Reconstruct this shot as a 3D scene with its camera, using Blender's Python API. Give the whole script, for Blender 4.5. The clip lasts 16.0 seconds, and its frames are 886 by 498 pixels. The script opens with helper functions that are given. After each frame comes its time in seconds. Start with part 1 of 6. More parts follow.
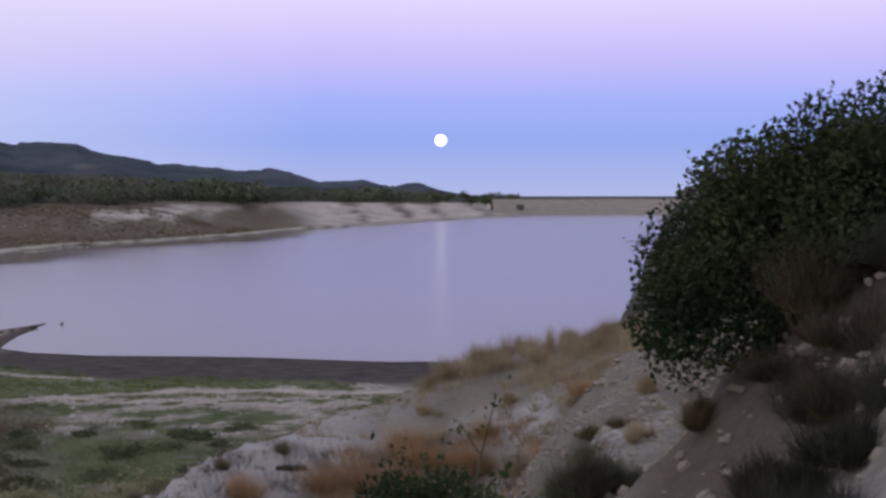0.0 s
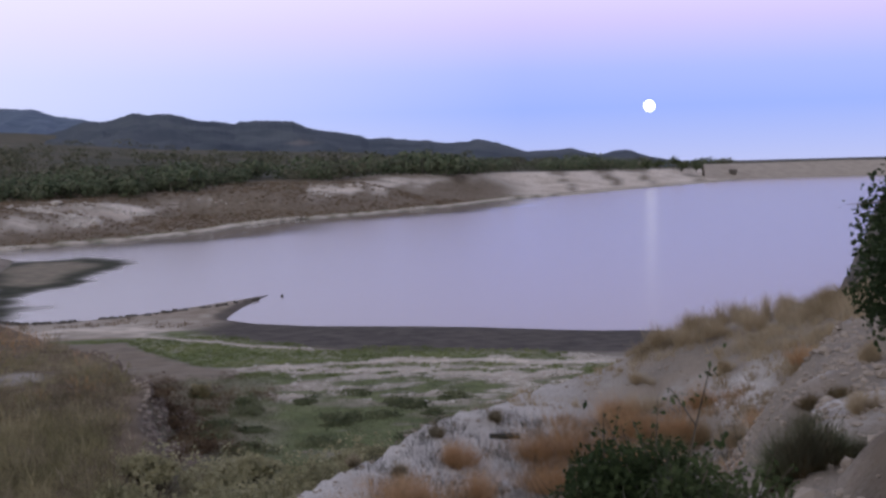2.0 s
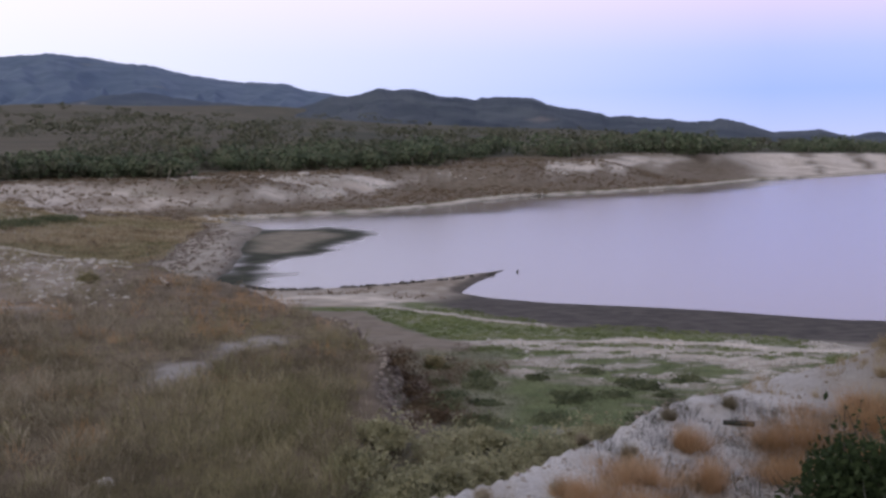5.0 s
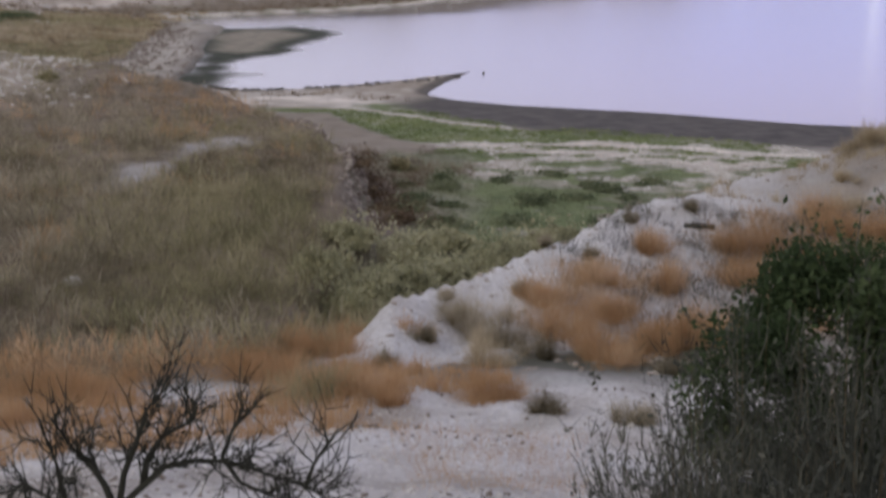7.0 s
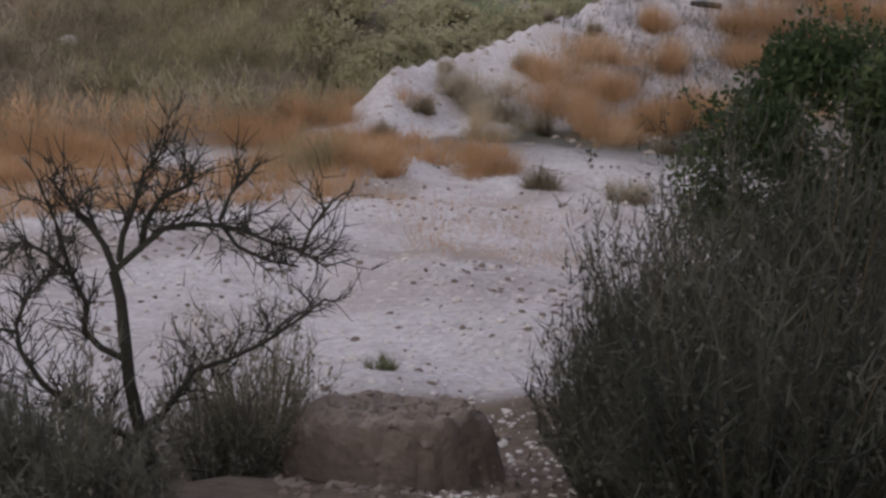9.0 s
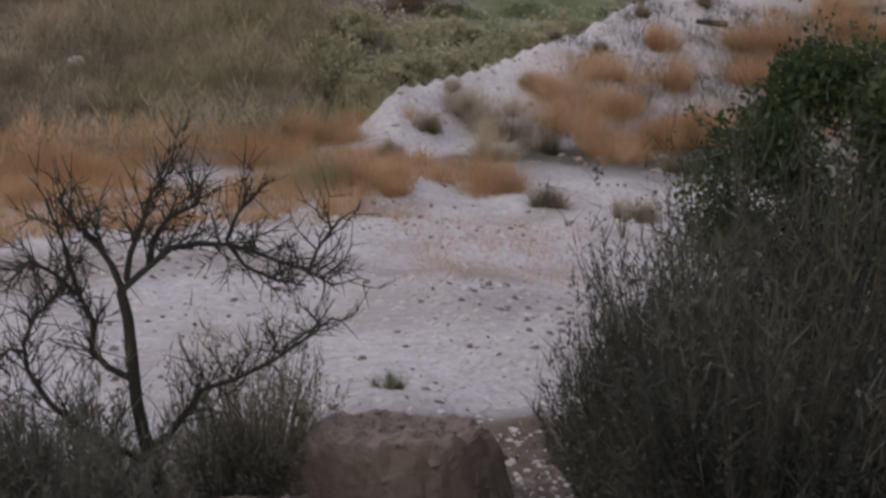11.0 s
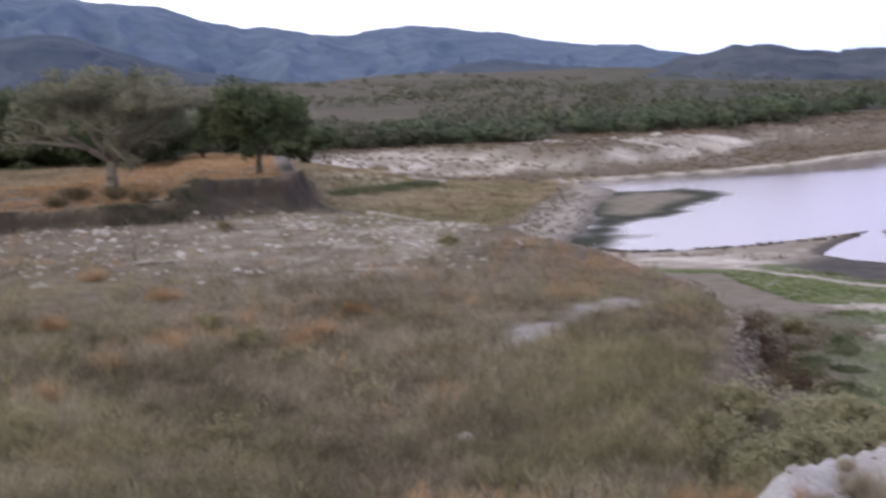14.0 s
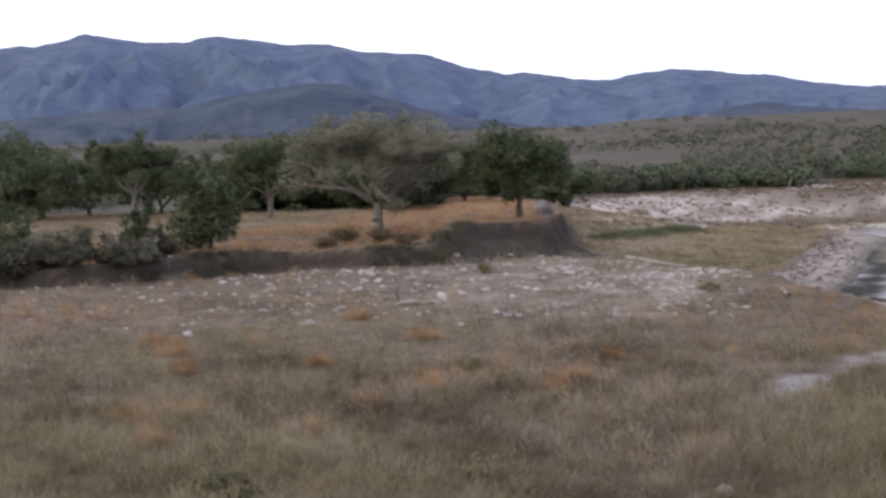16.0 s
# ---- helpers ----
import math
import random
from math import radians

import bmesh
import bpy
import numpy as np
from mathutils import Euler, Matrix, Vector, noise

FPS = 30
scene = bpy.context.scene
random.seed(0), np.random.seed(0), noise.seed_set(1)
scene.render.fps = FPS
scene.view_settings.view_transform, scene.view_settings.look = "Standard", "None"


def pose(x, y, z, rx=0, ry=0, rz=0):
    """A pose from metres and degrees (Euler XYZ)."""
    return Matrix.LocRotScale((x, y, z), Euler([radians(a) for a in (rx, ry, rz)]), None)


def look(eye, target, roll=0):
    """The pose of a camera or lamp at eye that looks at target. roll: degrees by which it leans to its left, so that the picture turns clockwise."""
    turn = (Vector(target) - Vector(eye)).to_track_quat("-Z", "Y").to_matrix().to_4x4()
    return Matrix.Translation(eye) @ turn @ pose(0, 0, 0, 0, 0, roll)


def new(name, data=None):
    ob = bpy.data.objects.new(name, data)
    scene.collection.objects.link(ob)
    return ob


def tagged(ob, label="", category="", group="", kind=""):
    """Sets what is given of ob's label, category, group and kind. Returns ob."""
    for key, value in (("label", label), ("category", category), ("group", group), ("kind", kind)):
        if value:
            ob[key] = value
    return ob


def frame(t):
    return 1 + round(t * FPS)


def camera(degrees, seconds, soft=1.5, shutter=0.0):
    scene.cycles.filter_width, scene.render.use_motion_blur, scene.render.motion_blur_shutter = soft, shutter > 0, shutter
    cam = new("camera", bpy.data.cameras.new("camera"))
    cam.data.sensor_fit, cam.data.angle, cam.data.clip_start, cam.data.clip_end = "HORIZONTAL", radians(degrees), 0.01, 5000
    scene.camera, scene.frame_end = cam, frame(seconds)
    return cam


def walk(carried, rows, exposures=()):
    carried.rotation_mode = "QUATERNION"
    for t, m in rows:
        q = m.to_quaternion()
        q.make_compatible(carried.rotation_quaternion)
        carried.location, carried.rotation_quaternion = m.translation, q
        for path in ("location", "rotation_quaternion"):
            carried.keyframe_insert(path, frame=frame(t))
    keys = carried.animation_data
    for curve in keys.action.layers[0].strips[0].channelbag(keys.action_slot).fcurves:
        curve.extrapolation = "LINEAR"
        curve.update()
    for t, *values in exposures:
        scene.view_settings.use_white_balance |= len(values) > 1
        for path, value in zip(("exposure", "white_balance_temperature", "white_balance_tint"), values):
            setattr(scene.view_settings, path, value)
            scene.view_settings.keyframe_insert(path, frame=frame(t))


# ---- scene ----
# Dusk over a half-empty reservoir, seen from a scrubby bank. Water at z = 0, the eye 12 m above it.
cam = camera(38.42, 16.0, soft=2.8, shutter=0.5)
PATH = [
    (0.0, pose(0, 0, 12, 87.56, -0.00, 0.00)),
    (0.5, pose(0, 0, 12, 87.55, 0.43, 2.46)),
    (1.0, pose(0, 0, 12, 86.41, -0.24, 6.68)),
    (1.5, pose(0, 0, 12, 86.18, 0.66, 8.73)),
    (2.0, pose(0, 0, 12, 86.30, 1.54, 9.34)),
    (2.5, pose(0, 0, 12, 85.91, 0.65, 11.80)),
    (3.0, pose(0, 0, 12, 85.46, -0.14, 16.48)),
    (3.2, pose(0, 0, 12, 84.74, -0.18, 18.31)),
    (5.3, pose(0, 0, 12, 85.55, 0.73, 20.78)),
    (5.5, pose(0, 0, 12, 85.37, 0.84, 21.39)),
    (6.0, pose(0, 0, 12, 83.22, 0.74, 20.97)),
    (6.5, pose(0, 0, 12, 79.84, 0.67, 18.90)),
    (7.0, pose(0, 0, 12, 76.56, -0.15, 18.56)),
    (7.5, pose(0, 0, 12, 72.13, -1.22, 18.81)),
    (8.0, pose(0, 0, 12, 68.12, -2.02, 18.88)),
    (8.5, pose(0, 0, 12, 66.52, -1.53, 18.90)),
    (8.7, pose(0, 0, 12, 66.34, -1.87, 18.93)),
    (10.8, pose(0, 0, 12, 66.76, -1.96, 19.38)),
    (11.0, pose(0, 0, 12, 67.16, -1.65, 19.26)),
    (11.5, pose(0, 0, 12, 70.57, -0.86, 21.70)),
    (12.0, pose(0, 0, 12, 73.25, -0.14, 24.69)),
    (12.5, pose(0, 0, 12, 76.26, -0.26, 25.22)),
    (13.0, pose(0, 0, 12, 79.85, -0.10, 26.19)),
    (13.5, pose(0, 0, 12, 82.25, 1.03, 30.92)),
    (14.0, pose(0, 0, 12, 84.12, 2.27, 35.76)),
    (14.5, pose(0, 0, 12, 85.01, 2.34, 40.12)),
    (15.0, pose(0, 0, 12, 85.25, 3.27, 42.82)),
    (15.5, pose(0, 0, 12, 85.72, 2.22, 45.10)),
    (16.0, pose(0, 0, 12, 86.55, 2.23, 47.42)),
]
EXPOSURE = [(0.0, -0.15, 6150, 9), (1.5, 0.0, 6150, 9), (3.0, 0.15, 6200, 9), (5.5, 0.27, 6250, 8), (6.0, 0.33, 6250, 7), (6.5, 0.58, 6350, 4.5), (7.5, 0.62, 6480, 5),
            (8.5, 0.62, 6600, 9), (11.0, 0.6, 6600, 9), (12.0, 0.77, 6450, 8), (13.0, 0.98, 6300, 7), (14.0, 0.98, 6250, 8), (16.0, 0.96, 6250, 9)]
walk(cam, PATH, EXPOSURE)

# ---- sky and light ----
world = bpy.data.worlds.new("dusk_sky")
scene.world = world
world.use_nodes = True
wn, wl = world.node_tree.nodes, world.node_tree.links
wn.clear()
w_out, w_bg = wn.new("ShaderNodeOutputWorld"), wn.new("ShaderNodeBackground")
w_tc, w_sep = wn.new("ShaderNodeTexCoord"), wn.new("ShaderNodeSeparateXYZ")
w_ramp = wn.new("ShaderNodeValToRGB")
w_side, w_mix = wn.new("ShaderNodeMapRange"), wn.new("ShaderNodeMix")
w_back, w_mix2 = wn.new("ShaderNodeMapRange"), wn.new("ShaderNodeMix")
wl.new(w_tc.outputs["Generated"], w_sep.inputs[0])
wl.new(w_sep.outputs["Z"], w_ramp.inputs[0])
SKY = ((0.0, (0.51, 0.54, 0.84)), (0.042, (0.36, 0.455, 0.92)), (0.072, (0.44, 0.50, 1.0)),
       (0.108, (0.67, 0.58, 1.02)), (0.16, (0.92, 0.79, 1.06)), (0.34, (0.42, 0.40, 0.52)), (1.0, (0.20, 0.23, 0.34)))
el = w_ramp.color_ramp.elements
while len(el) < len(SKY):
    el.new(0.5)
for e, (p, c) in zip(el, SKY):
    e.position, e.color = p, (*c, 1)
# the sky pales towards the west side of the valley and glows behind the viewer
w_side.inputs["From Min"].default_value, w_side.inputs["From Max"].default_value = 0.10, 0.80
w_neg = wn.new("ShaderNodeMath")
w_neg.operation = "MULTIPLY"
w_neg.inputs[1].default_value = -1.0
wl.new(w_sep.outputs["X"], w_neg.inputs[0])
wl.new(w_neg.outputs[0], w_side.inputs["Value"])
w_mix.data_type = "RGBA"
wl.new(w_side.outputs["Result"], w_mix.inputs["Factor"])
wl.new(w_ramp.outputs["Color"], w_mix.inputs["A"])
w_mix.inputs["B"].default_value = (0.92, 0.88, 0.95, 1)
w_back.inputs["From Min"].default_value, w_back.inputs["From Max"].default_value = 0.1, -0.9
wl.new(w_sep.outputs["Y"], w_back.inputs["Value"])
w_mix2.data_type = "RGBA"
wl.new(w_back.outputs["Result"], w_mix2.inputs["Factor"])
wl.new(w_mix.outputs["Result"], w_mix2.inputs["A"])
w_mix2.inputs["B"].default_value = (0.58, 0.51, 0.46, 1)
wl.new(w_mix2.outputs["Result"], w_bg.inputs["Color"])
w_bg.inputs["Strength"].default_value = 1.0
wl.new(w_bg.outputs[0], w_out.inputs[0])

glow = new("sun", bpy.data.lights.new("sun", "SUN"))
glow.data.energy, glow.data.angle, glow.data.color = 0.25, radians(40), (1.0, 0.93, 0.86)
glow.matrix_world = look((0, 0, 60), (8, 60, 40))


# ---- materials ----
def mat(name, rough=0.9):
    m = bpy.data.materials.new(name)
    m.use_nodes = True
    n, l = m.node_tree.nodes, m.node_tree.links
    b = n["Principled BSDF"]
    b.inputs["Roughness"].default_value = rough
    b.inputs["Specular IOR Level"].default_value = 0.15
    return m, n, l, b


def tex(n, l, kind, scale, **kw):
    t = n.new("ShaderNodeTex" + kind)
    t.inputs["Scale"].default_value = scale
    for k, v in kw.items():
        t.inputs[k].default_value = v
    g = n.new("ShaderNodeNewGeometry")
    l.new(g.outputs["Position"], t.inputs["Vector"])
    return t


def ramp(n, l, src, stops):
    r = n.new("ShaderNodeValToRGB")
    e = r.color_ramp.elements
    while len(e) < len(stops):
        e.new(0.5)
    for q, (p, c) in zip(e, stops):
        q.position, q.color = p, (*c, 1)
    l.new(src, r.inputs[0])
    return r.outputs["Color"]


def mix(n, l, fac, a, b, kind="MIX"):
    m = n.new("ShaderNodeMix")
    m.data_type, m.blend_type = "RGBA", kind
    for sock, v in (("Factor", fac), ("A", a), ("B", b)):
        if hasattr(v, "is_linked"):
            l.new(v, m.inputs[sock])
        elif sock == "Factor":
            m.inputs[sock].default_value = v
        else:
            m.inputs[sock].default_value = (*v, 1)
    return m.outputs["Result"]


def bump(n, l, b, height, strength, distance):
    u = n.new("ShaderNodeBump")
    u.inputs["Strength"].default_value, u.inputs["Distance"].default_value = strength, distance
    l.new(height, u.inputs["Height"])
    l.new(u.outputs[0], b.inputs["Normal"])


def plain(name, lo, hi, scale=8.0, rough=0.9, depth=0.01):
    """A surface of two tones in grain and in larger blotches."""
    m, n, l, b = mat(name, rough)
    a, c = tex(n, l, "Noise", scale, Detail=6.0), tex(n, l, "Noise", scale * 0.13, Detail=3.0)
    col = ramp(n, l, a.outputs[0], ((0.3, lo), (0.7, hi)))
    col = mix(n, l, c.outputs[0], col, [0.5 * (p + q) for p, q in zip(lo, hi)])
    l.new(col, b.inputs["Base Color"])
    bump(n, l, b, a.outputs[0], 0.6, depth)
    return m


def leafy(name, tones, rough=0.75, thin=0.25):
    """Leaves, blades or twigs whose tone differs from piece to piece, with drifts of tone over metres."""
    m, n, l, b = mat(name, rough)
    g = n.new("ShaderNodeNewGeometry")
    c, e = tex(n, l, "Noise", 0.22, Detail=2.0), tex(n, l, "Noise", 1.5, Detail=2.0)
    add = None
    for src, gain, shift in ((g.outputs["Random Per Island"], 0.4, -0.2), (c.outputs[0], 1.6, -0.8), (e.outputs[0], 1.4, -0.2)):
        q = n.new("ShaderNodeMath")
        q.operation = "MULTIPLY_ADD"
        q.inputs[1].default_value, q.inputs[2].default_value = gain, shift
        l.new(src, q.inputs[0])
        if add is None:
            add = q
        else:
            p = n.new("ShaderNodeMath")
            l.new(add.outputs[0], p.inputs[0])
            l.new(q.outputs[0], p.inputs[1])
            add = p
    k = len(tones)
    col = ramp(n, l, add.outputs[0], [((i + 0.5) / k, t) for i, t in enumerate(tones)])
    l.new(col, b.inputs["Base Color"])
    if thin:
        tr = n.new("ShaderNodeBsdfTranslucent")
        l.new(col, tr.inputs["Color"])
        ms = n.new("ShaderNodeMixShader")
        ms.inputs[0].default_value = thin
        l.new(b.outputs[0], ms.inputs[1])
        l.new(tr.outputs[0], ms.inputs[2])
        l.new(ms.outputs[0], n["Material Output"].inputs[0])
    return m


def ground_material():
    m, n, l, b = mat("soil", 0.95)
    za, zb = n.new("ShaderNodeAttribute"), n.new("ShaderNodeAttribute")
    za.attribute_name, zb.attribute_name = "cover", "moist"
    sa, sb = n.new("ShaderNodeSeparateColor"), n.new("ShaderNodeSeparateColor")
    l.new(za.outputs["Color"], sa.inputs[0])
    l.new(zb.outputs["Color"], sb.inputs[0])
    fine, mid = tex(n, l, "Noise", 9.0, Detail=8.0, Roughness=0.7), tex(n, l, "Noise", 0.8, Detail=6.0)
    big = tex(n, l, "Noise", 0.09, Detail=5.0)
    peb = tex(n, l, "Voronoi", 14.0)
    wide = tex(n, l, "Noise", 0.018, Detail=8.0, Roughness=0.68)
    # floor of the far slopes, its tones lightened to paint their haze
    floor_ = ramp(n, l, wide.outputs[0], ((0.36, (0.064, 0.068, 0.055)), (0.5, (0.104, 0.098, 0.079)), (0.64, (0.148, 0.13, 0.105))))
    floor_ = mix(n, l, ramp(n, l, big.outputs[0], ((0.4, (0, 0, 0)), (0.65, (0.6, 0.6, 0.6)))), floor_, (0.072, 0.082, 0.063))
    marl = ramp(n, l, fine.outputs[0], ((0.25, (0.34, 0.315, 0.315)), (0.5, (0.57, 0.55, 0.555)), (0.8, (0.74, 0.72, 0.725))))
    marl = mix(n, l, ramp(n, l, mid.outputs[0], ((0.45, (0, 0, 0)), (0.75, (0.6, 0.6, 0.6)))), marl, (0.32, 0.275, 0.24))
    blot = tex(n, l, "Noise", 0.33, Detail=7.0, Roughness=0.65)
    marl = mix(n, l, ramp(n, l, blot.outputs[0], ((0.50, (0, 0, 0)), (0.70, (0.45, 0.45, 0.45)))), marl, (0.38, 0.345, 0.335))
    marl = mix(n, l, ramp(n, l, peb.outputs["Color"], ((0.86, (0, 0, 0)), (0.9, (0.7, 0.7, 0.7)))), marl, (0.66, 0.63, 0.6))
    tan = ramp(n, l, mid.outputs[0], ((0.3, (0.12, 0.094, 0.068)), (0.55, (0.20, 0.16, 0.12)), (0.75, (0.30, 0.245, 0.195))))
    green = ramp(n, l, mid.outputs[0], ((0.3, (0.12, 0.148, 0.07)), (0.7, (0.21, 0.245, 0.12))))
    mud = ramp(n, l, mid.outputs[0], ((0.3, (0.07, 0.065, 0.065)), (0.7, (0.14, 0.125, 0.12))))
    grit = ramp(n, l, big.outputs[0], ((0.3, (0.55, 0.48, 0.42)), (0.6, (0.77, 0.70, 0.645))))
    grit = mix(n, l, ramp(n, l, mid.outputs[0], ((0.52, (0, 0, 0)), (0.70, (0.65, 0.65, 0.65)))), grit, (0.30, 0.24, 0.19))
    col = mix(n, l, sa.outputs[0], floor_, marl)
    col = mix(n, l, sa.outputs[1], col, tan)
    col = mix(n, l, sb.outputs[0], col, green)
    col = mix(n, l, sb.outputs[2], col, grit)
    col = mix(n, l, sb.outputs[1], col, mud)
    # brown earth, which also paints the shade under the cut bank's rim
    clay_shade = ramp(n, l, fine.outputs[0], ((0.3, (0.034, 0.028, 0.024)), (0.7, (0.125, 0.104, 0.088))))
    col = mix(n, l, sa.outputs[2], col, clay_shade)
    l.new(col, b.inputs["Base Color"])
    h = n.new("ShaderNodeMath")
    l.new(fine.outputs[0], h.inputs[0])
    l.new(peb.outputs["Distance"], h.inputs[1])
    bump(n, l, b, h.outputs[0], 0.8, 0.05)
    return m


def water_material():
    """Ruffled water; smooth in the lee of the shore, matted with dark algae and silt in the shallows."""
    m, n, l, b = mat("water", 0.2)
    b.inputs["IOR"].default_value = 1.33
    def gauge(name, lo, hi, sock=None):
        at, span = n.new("ShaderNodeAttribute"), n.new("ShaderNodeMapRange")
        at.attribute_name = name
        span.inputs["To Min"].default_value, span.inputs["To Max"].default_value = lo, hi
        l.new(at.outputs["Fac"], span.inputs["Value"])
        if sock:
            l.new(span.outputs["Result"], sock)
        return span.outputs["Result"]
    grain = tex(n, l, "Noise", 0.5, Detail=6.0)
    mat_ = ramp(n, l, grain.outputs[0], ((0.35, (0.014, 0.018, 0.011)), (0.65, (0.05, 0.056, 0.034))))
    bank = ramp(n, l, grain.outputs[0], ((0.35, (0.17, 0.15, 0.118)), (0.65, (0.27, 0.24, 0.19))))
    col = mix(n, l, gauge("algae", 0, 1), (0.19, 0.18, 0.19), mat_)
    l.new(mix(n, l, gauge("silt", 0, 1), col, bank), b.inputs["Base Color"])
    gauge("algae", 0.5, 0.08, b.inputs["Specular IOR Level"])
    rough = n.new("ShaderNodeMath")
    l.new(gauge("calm", 0.2, 0.05), rough.inputs[0])
    l.new(gauge("algae", 0.0, 0.5), rough.inputs[1])
    l.new(rough.outputs[0], b.inputs["Roughness"])
    w = tex(n, l, "Noise", 0.9, Detail=5.0)
    u = n.new("ShaderNodeBump")
    u.inputs["Distance"].default_value = 0.06
    gauge("calm", 0.2, 0.008, u.inputs["Strength"])
    l.new(w.outputs[0], u.inputs["Height"])
    l.new(u.outputs[0], b.inputs["Normal"])
    return m


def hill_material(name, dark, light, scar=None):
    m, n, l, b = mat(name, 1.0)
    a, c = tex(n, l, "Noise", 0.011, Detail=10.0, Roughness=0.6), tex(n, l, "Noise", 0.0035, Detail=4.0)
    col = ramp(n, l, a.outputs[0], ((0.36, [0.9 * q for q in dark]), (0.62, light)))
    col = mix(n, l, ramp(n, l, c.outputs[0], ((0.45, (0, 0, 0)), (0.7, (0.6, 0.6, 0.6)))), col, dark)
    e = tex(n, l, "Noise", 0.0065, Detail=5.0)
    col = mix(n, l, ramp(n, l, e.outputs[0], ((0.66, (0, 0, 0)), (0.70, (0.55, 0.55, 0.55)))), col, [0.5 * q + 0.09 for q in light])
    if scar:
        # a bare landslip: side (x over y), rise (z over y), their half-widths and its strength
        g, s = n.new("ShaderNodeNewGeometry"), n.new("ShaderNodeSeparateXYZ")
        l.new(g.outputs["Position"], s.inputs[0])
        total = None
        for axis, at, half in (("X", scar[0], scar[2]), ("Z", scar[1], scar[3])):
            q, p, w, k = (n.new("ShaderNodeMath") for _ in range(4))
            q.operation, p.operation, w.operation, k.operation = "DIVIDE", "SUBTRACT", "DIVIDE", "ABSOLUTE"
            l.new(s.outputs[axis], q.inputs[0])
            l.new(s.outputs["Y"], q.inputs[1])
            l.new(q.outputs[0], p.inputs[0])
            p.inputs[1].default_value = at
            l.new(p.outputs[0], w.inputs[0])
            w.inputs[1].default_value = half
            l.new(w.outputs[0], k.inputs[0])
            if total is None:
                total = k
            else:
                m2 = n.new("ShaderNodeMath")
                l.new(total.outputs[0], m2.inputs[0])
                l.new(k.outputs[0], m2.inputs[1])
                total = m2
        m3 = n.new("ShaderNodeMath")
        m3.operation = "MULTIPLY_ADD"
        l.new(a.outputs[0], m3.inputs[0])
        m3.inputs[1].default_value = 1.2
        l.new(total.outputs[0], m3.inputs[2])
        col = mix(n, l, ramp(n, l, m3.outputs[0], ((0.55, (scar[4],) * 3), (1.0, (0, 0, 0)))), col, (0.34, 0.29, 0.27))
    l.new(col, b.inputs["Base Color"])
    bump(n, l, b, a.outputs[0], 0.6, 12.0)
    return m


SCAR_E, SCAR_W = (-0.281, 0.031, 0.045, 0.010, 0.5), (-0.72, 0.0505, 0.024, 0.0045, 0.9)
SOIL, WATER = ground_material(), water_material()
# the blue in these three base colours paints the haze of distance
HAZED_RANGE = hill_material("haze_blue_chaparral", (0.108, 0.153, 0.24), (0.155, 0.205, 0.295))
HAZED_FOOTHILL = hill_material("haze_tinted_chaparral", (0.06, 0.085, 0.135), (0.10, 0.125, 0.165), SCAR_W)
HAZED_RIDGE = hill_material("chaparral", (0.06, 0.08, 0.115), (0.108, 0.127, 0.158), SCAR_E)
BARK = plain("bark", (0.07, 0.06, 0.05), (0.20, 0.18, 0.15), 6.0)
PALE_BARK = plain("pale_bark", (0.19, 0.178, 0.16), (0.40, 0.375, 0.335), 5.0)
OAK_LEAF = leafy("oak_leaf", ((0.021, 0.038, 0.017), (0.043, 0.068, 0.03), (0.085, 0.112, 0.055)))
GREY_LEAF = leafy("grey_oak_leaf", ((0.17, 0.175, 0.125), (0.26, 0.262, 0.19), (0.36, 0.355, 0.27)), thin=0.4)
# greens of the far woods, paled and cooled to carry distance haze
WOOD_LEAF = leafy("hazed_woodland_leaf", ((0.07, 0.098, 0.064), (0.118, 0.155, 0.096), (0.165, 0.20, 0.128), (0.21, 0.22, 0.155)))
GULLY = leafy("gully_leaf", ((0.29, 0.285, 0.18), (0.41, 0.395, 0.25), (0.52, 0.495, 0.335)), thin=0.5)
# brush tones paled for the haze over the far slope
SLOPE_LEAF = leafy("slope_brush_leaf", ((0.10, 0.114, 0.082), (0.14, 0.148, 0.106), (0.18, 0.176, 0.13)))
BRUSH = leafy("dark_brown_brush", ((0.05, 0.04, 0.03), (0.09, 0.072, 0.052), (0.15, 0.122, 0.09)), thin=0.3)
TURF = leafy("brown_turf", ((0.15, 0.116, 0.08), (0.235, 0.182, 0.13), (0.33, 0.262, 0.195)), thin=0.4)
DARK_WEED = leafy("dark_olive_weed", ((0.11, 0.104, 0.068), (0.185, 0.17, 0.105), (0.28, 0.255, 0.165)), thin=0.45)
WEED = leafy("dry_weed", ((0.128, 0.109, 0.074), (0.236, 0.206, 0.146), (0.354, 0.308, 0.224), (0.495, 0.442, 0.345)), thin=0.5)
OLIVE = leafy("olive_weed", ((0.20, 0.19, 0.11), (0.335, 0.305, 0.18), (0.46, 0.41, 0.27)), thin=0.5)
RUST = leafy("rusty_weed", ((0.39, 0.245, 0.13), (0.52, 0.34, 0.19), (0.60, 0.44, 0.29)), thin=0.5)
STRAW = leafy("straw", ((0.34, 0.27, 0.17), (0.46, 0.38, 0.26), (0.56, 0.48, 0.35)), thin=0.5)
GREEN = leafy("green_herb", ((0.10, 0.122, 0.07), (0.17, 0.195, 0.115), (0.25, 0.265, 0.165)), thin=0.4)
LUSH = leafy("bright_grass", ((0.135, 0.17, 0.07), (0.21, 0.255, 0.11), (0.29, 0.325, 0.155)), thin=0.4)
SAGE = leafy("sage_twig", ((0.036, 0.039, 0.033), (0.072, 0.076, 0.063), (0.135, 0.134, 0.108)), thin=0.2)
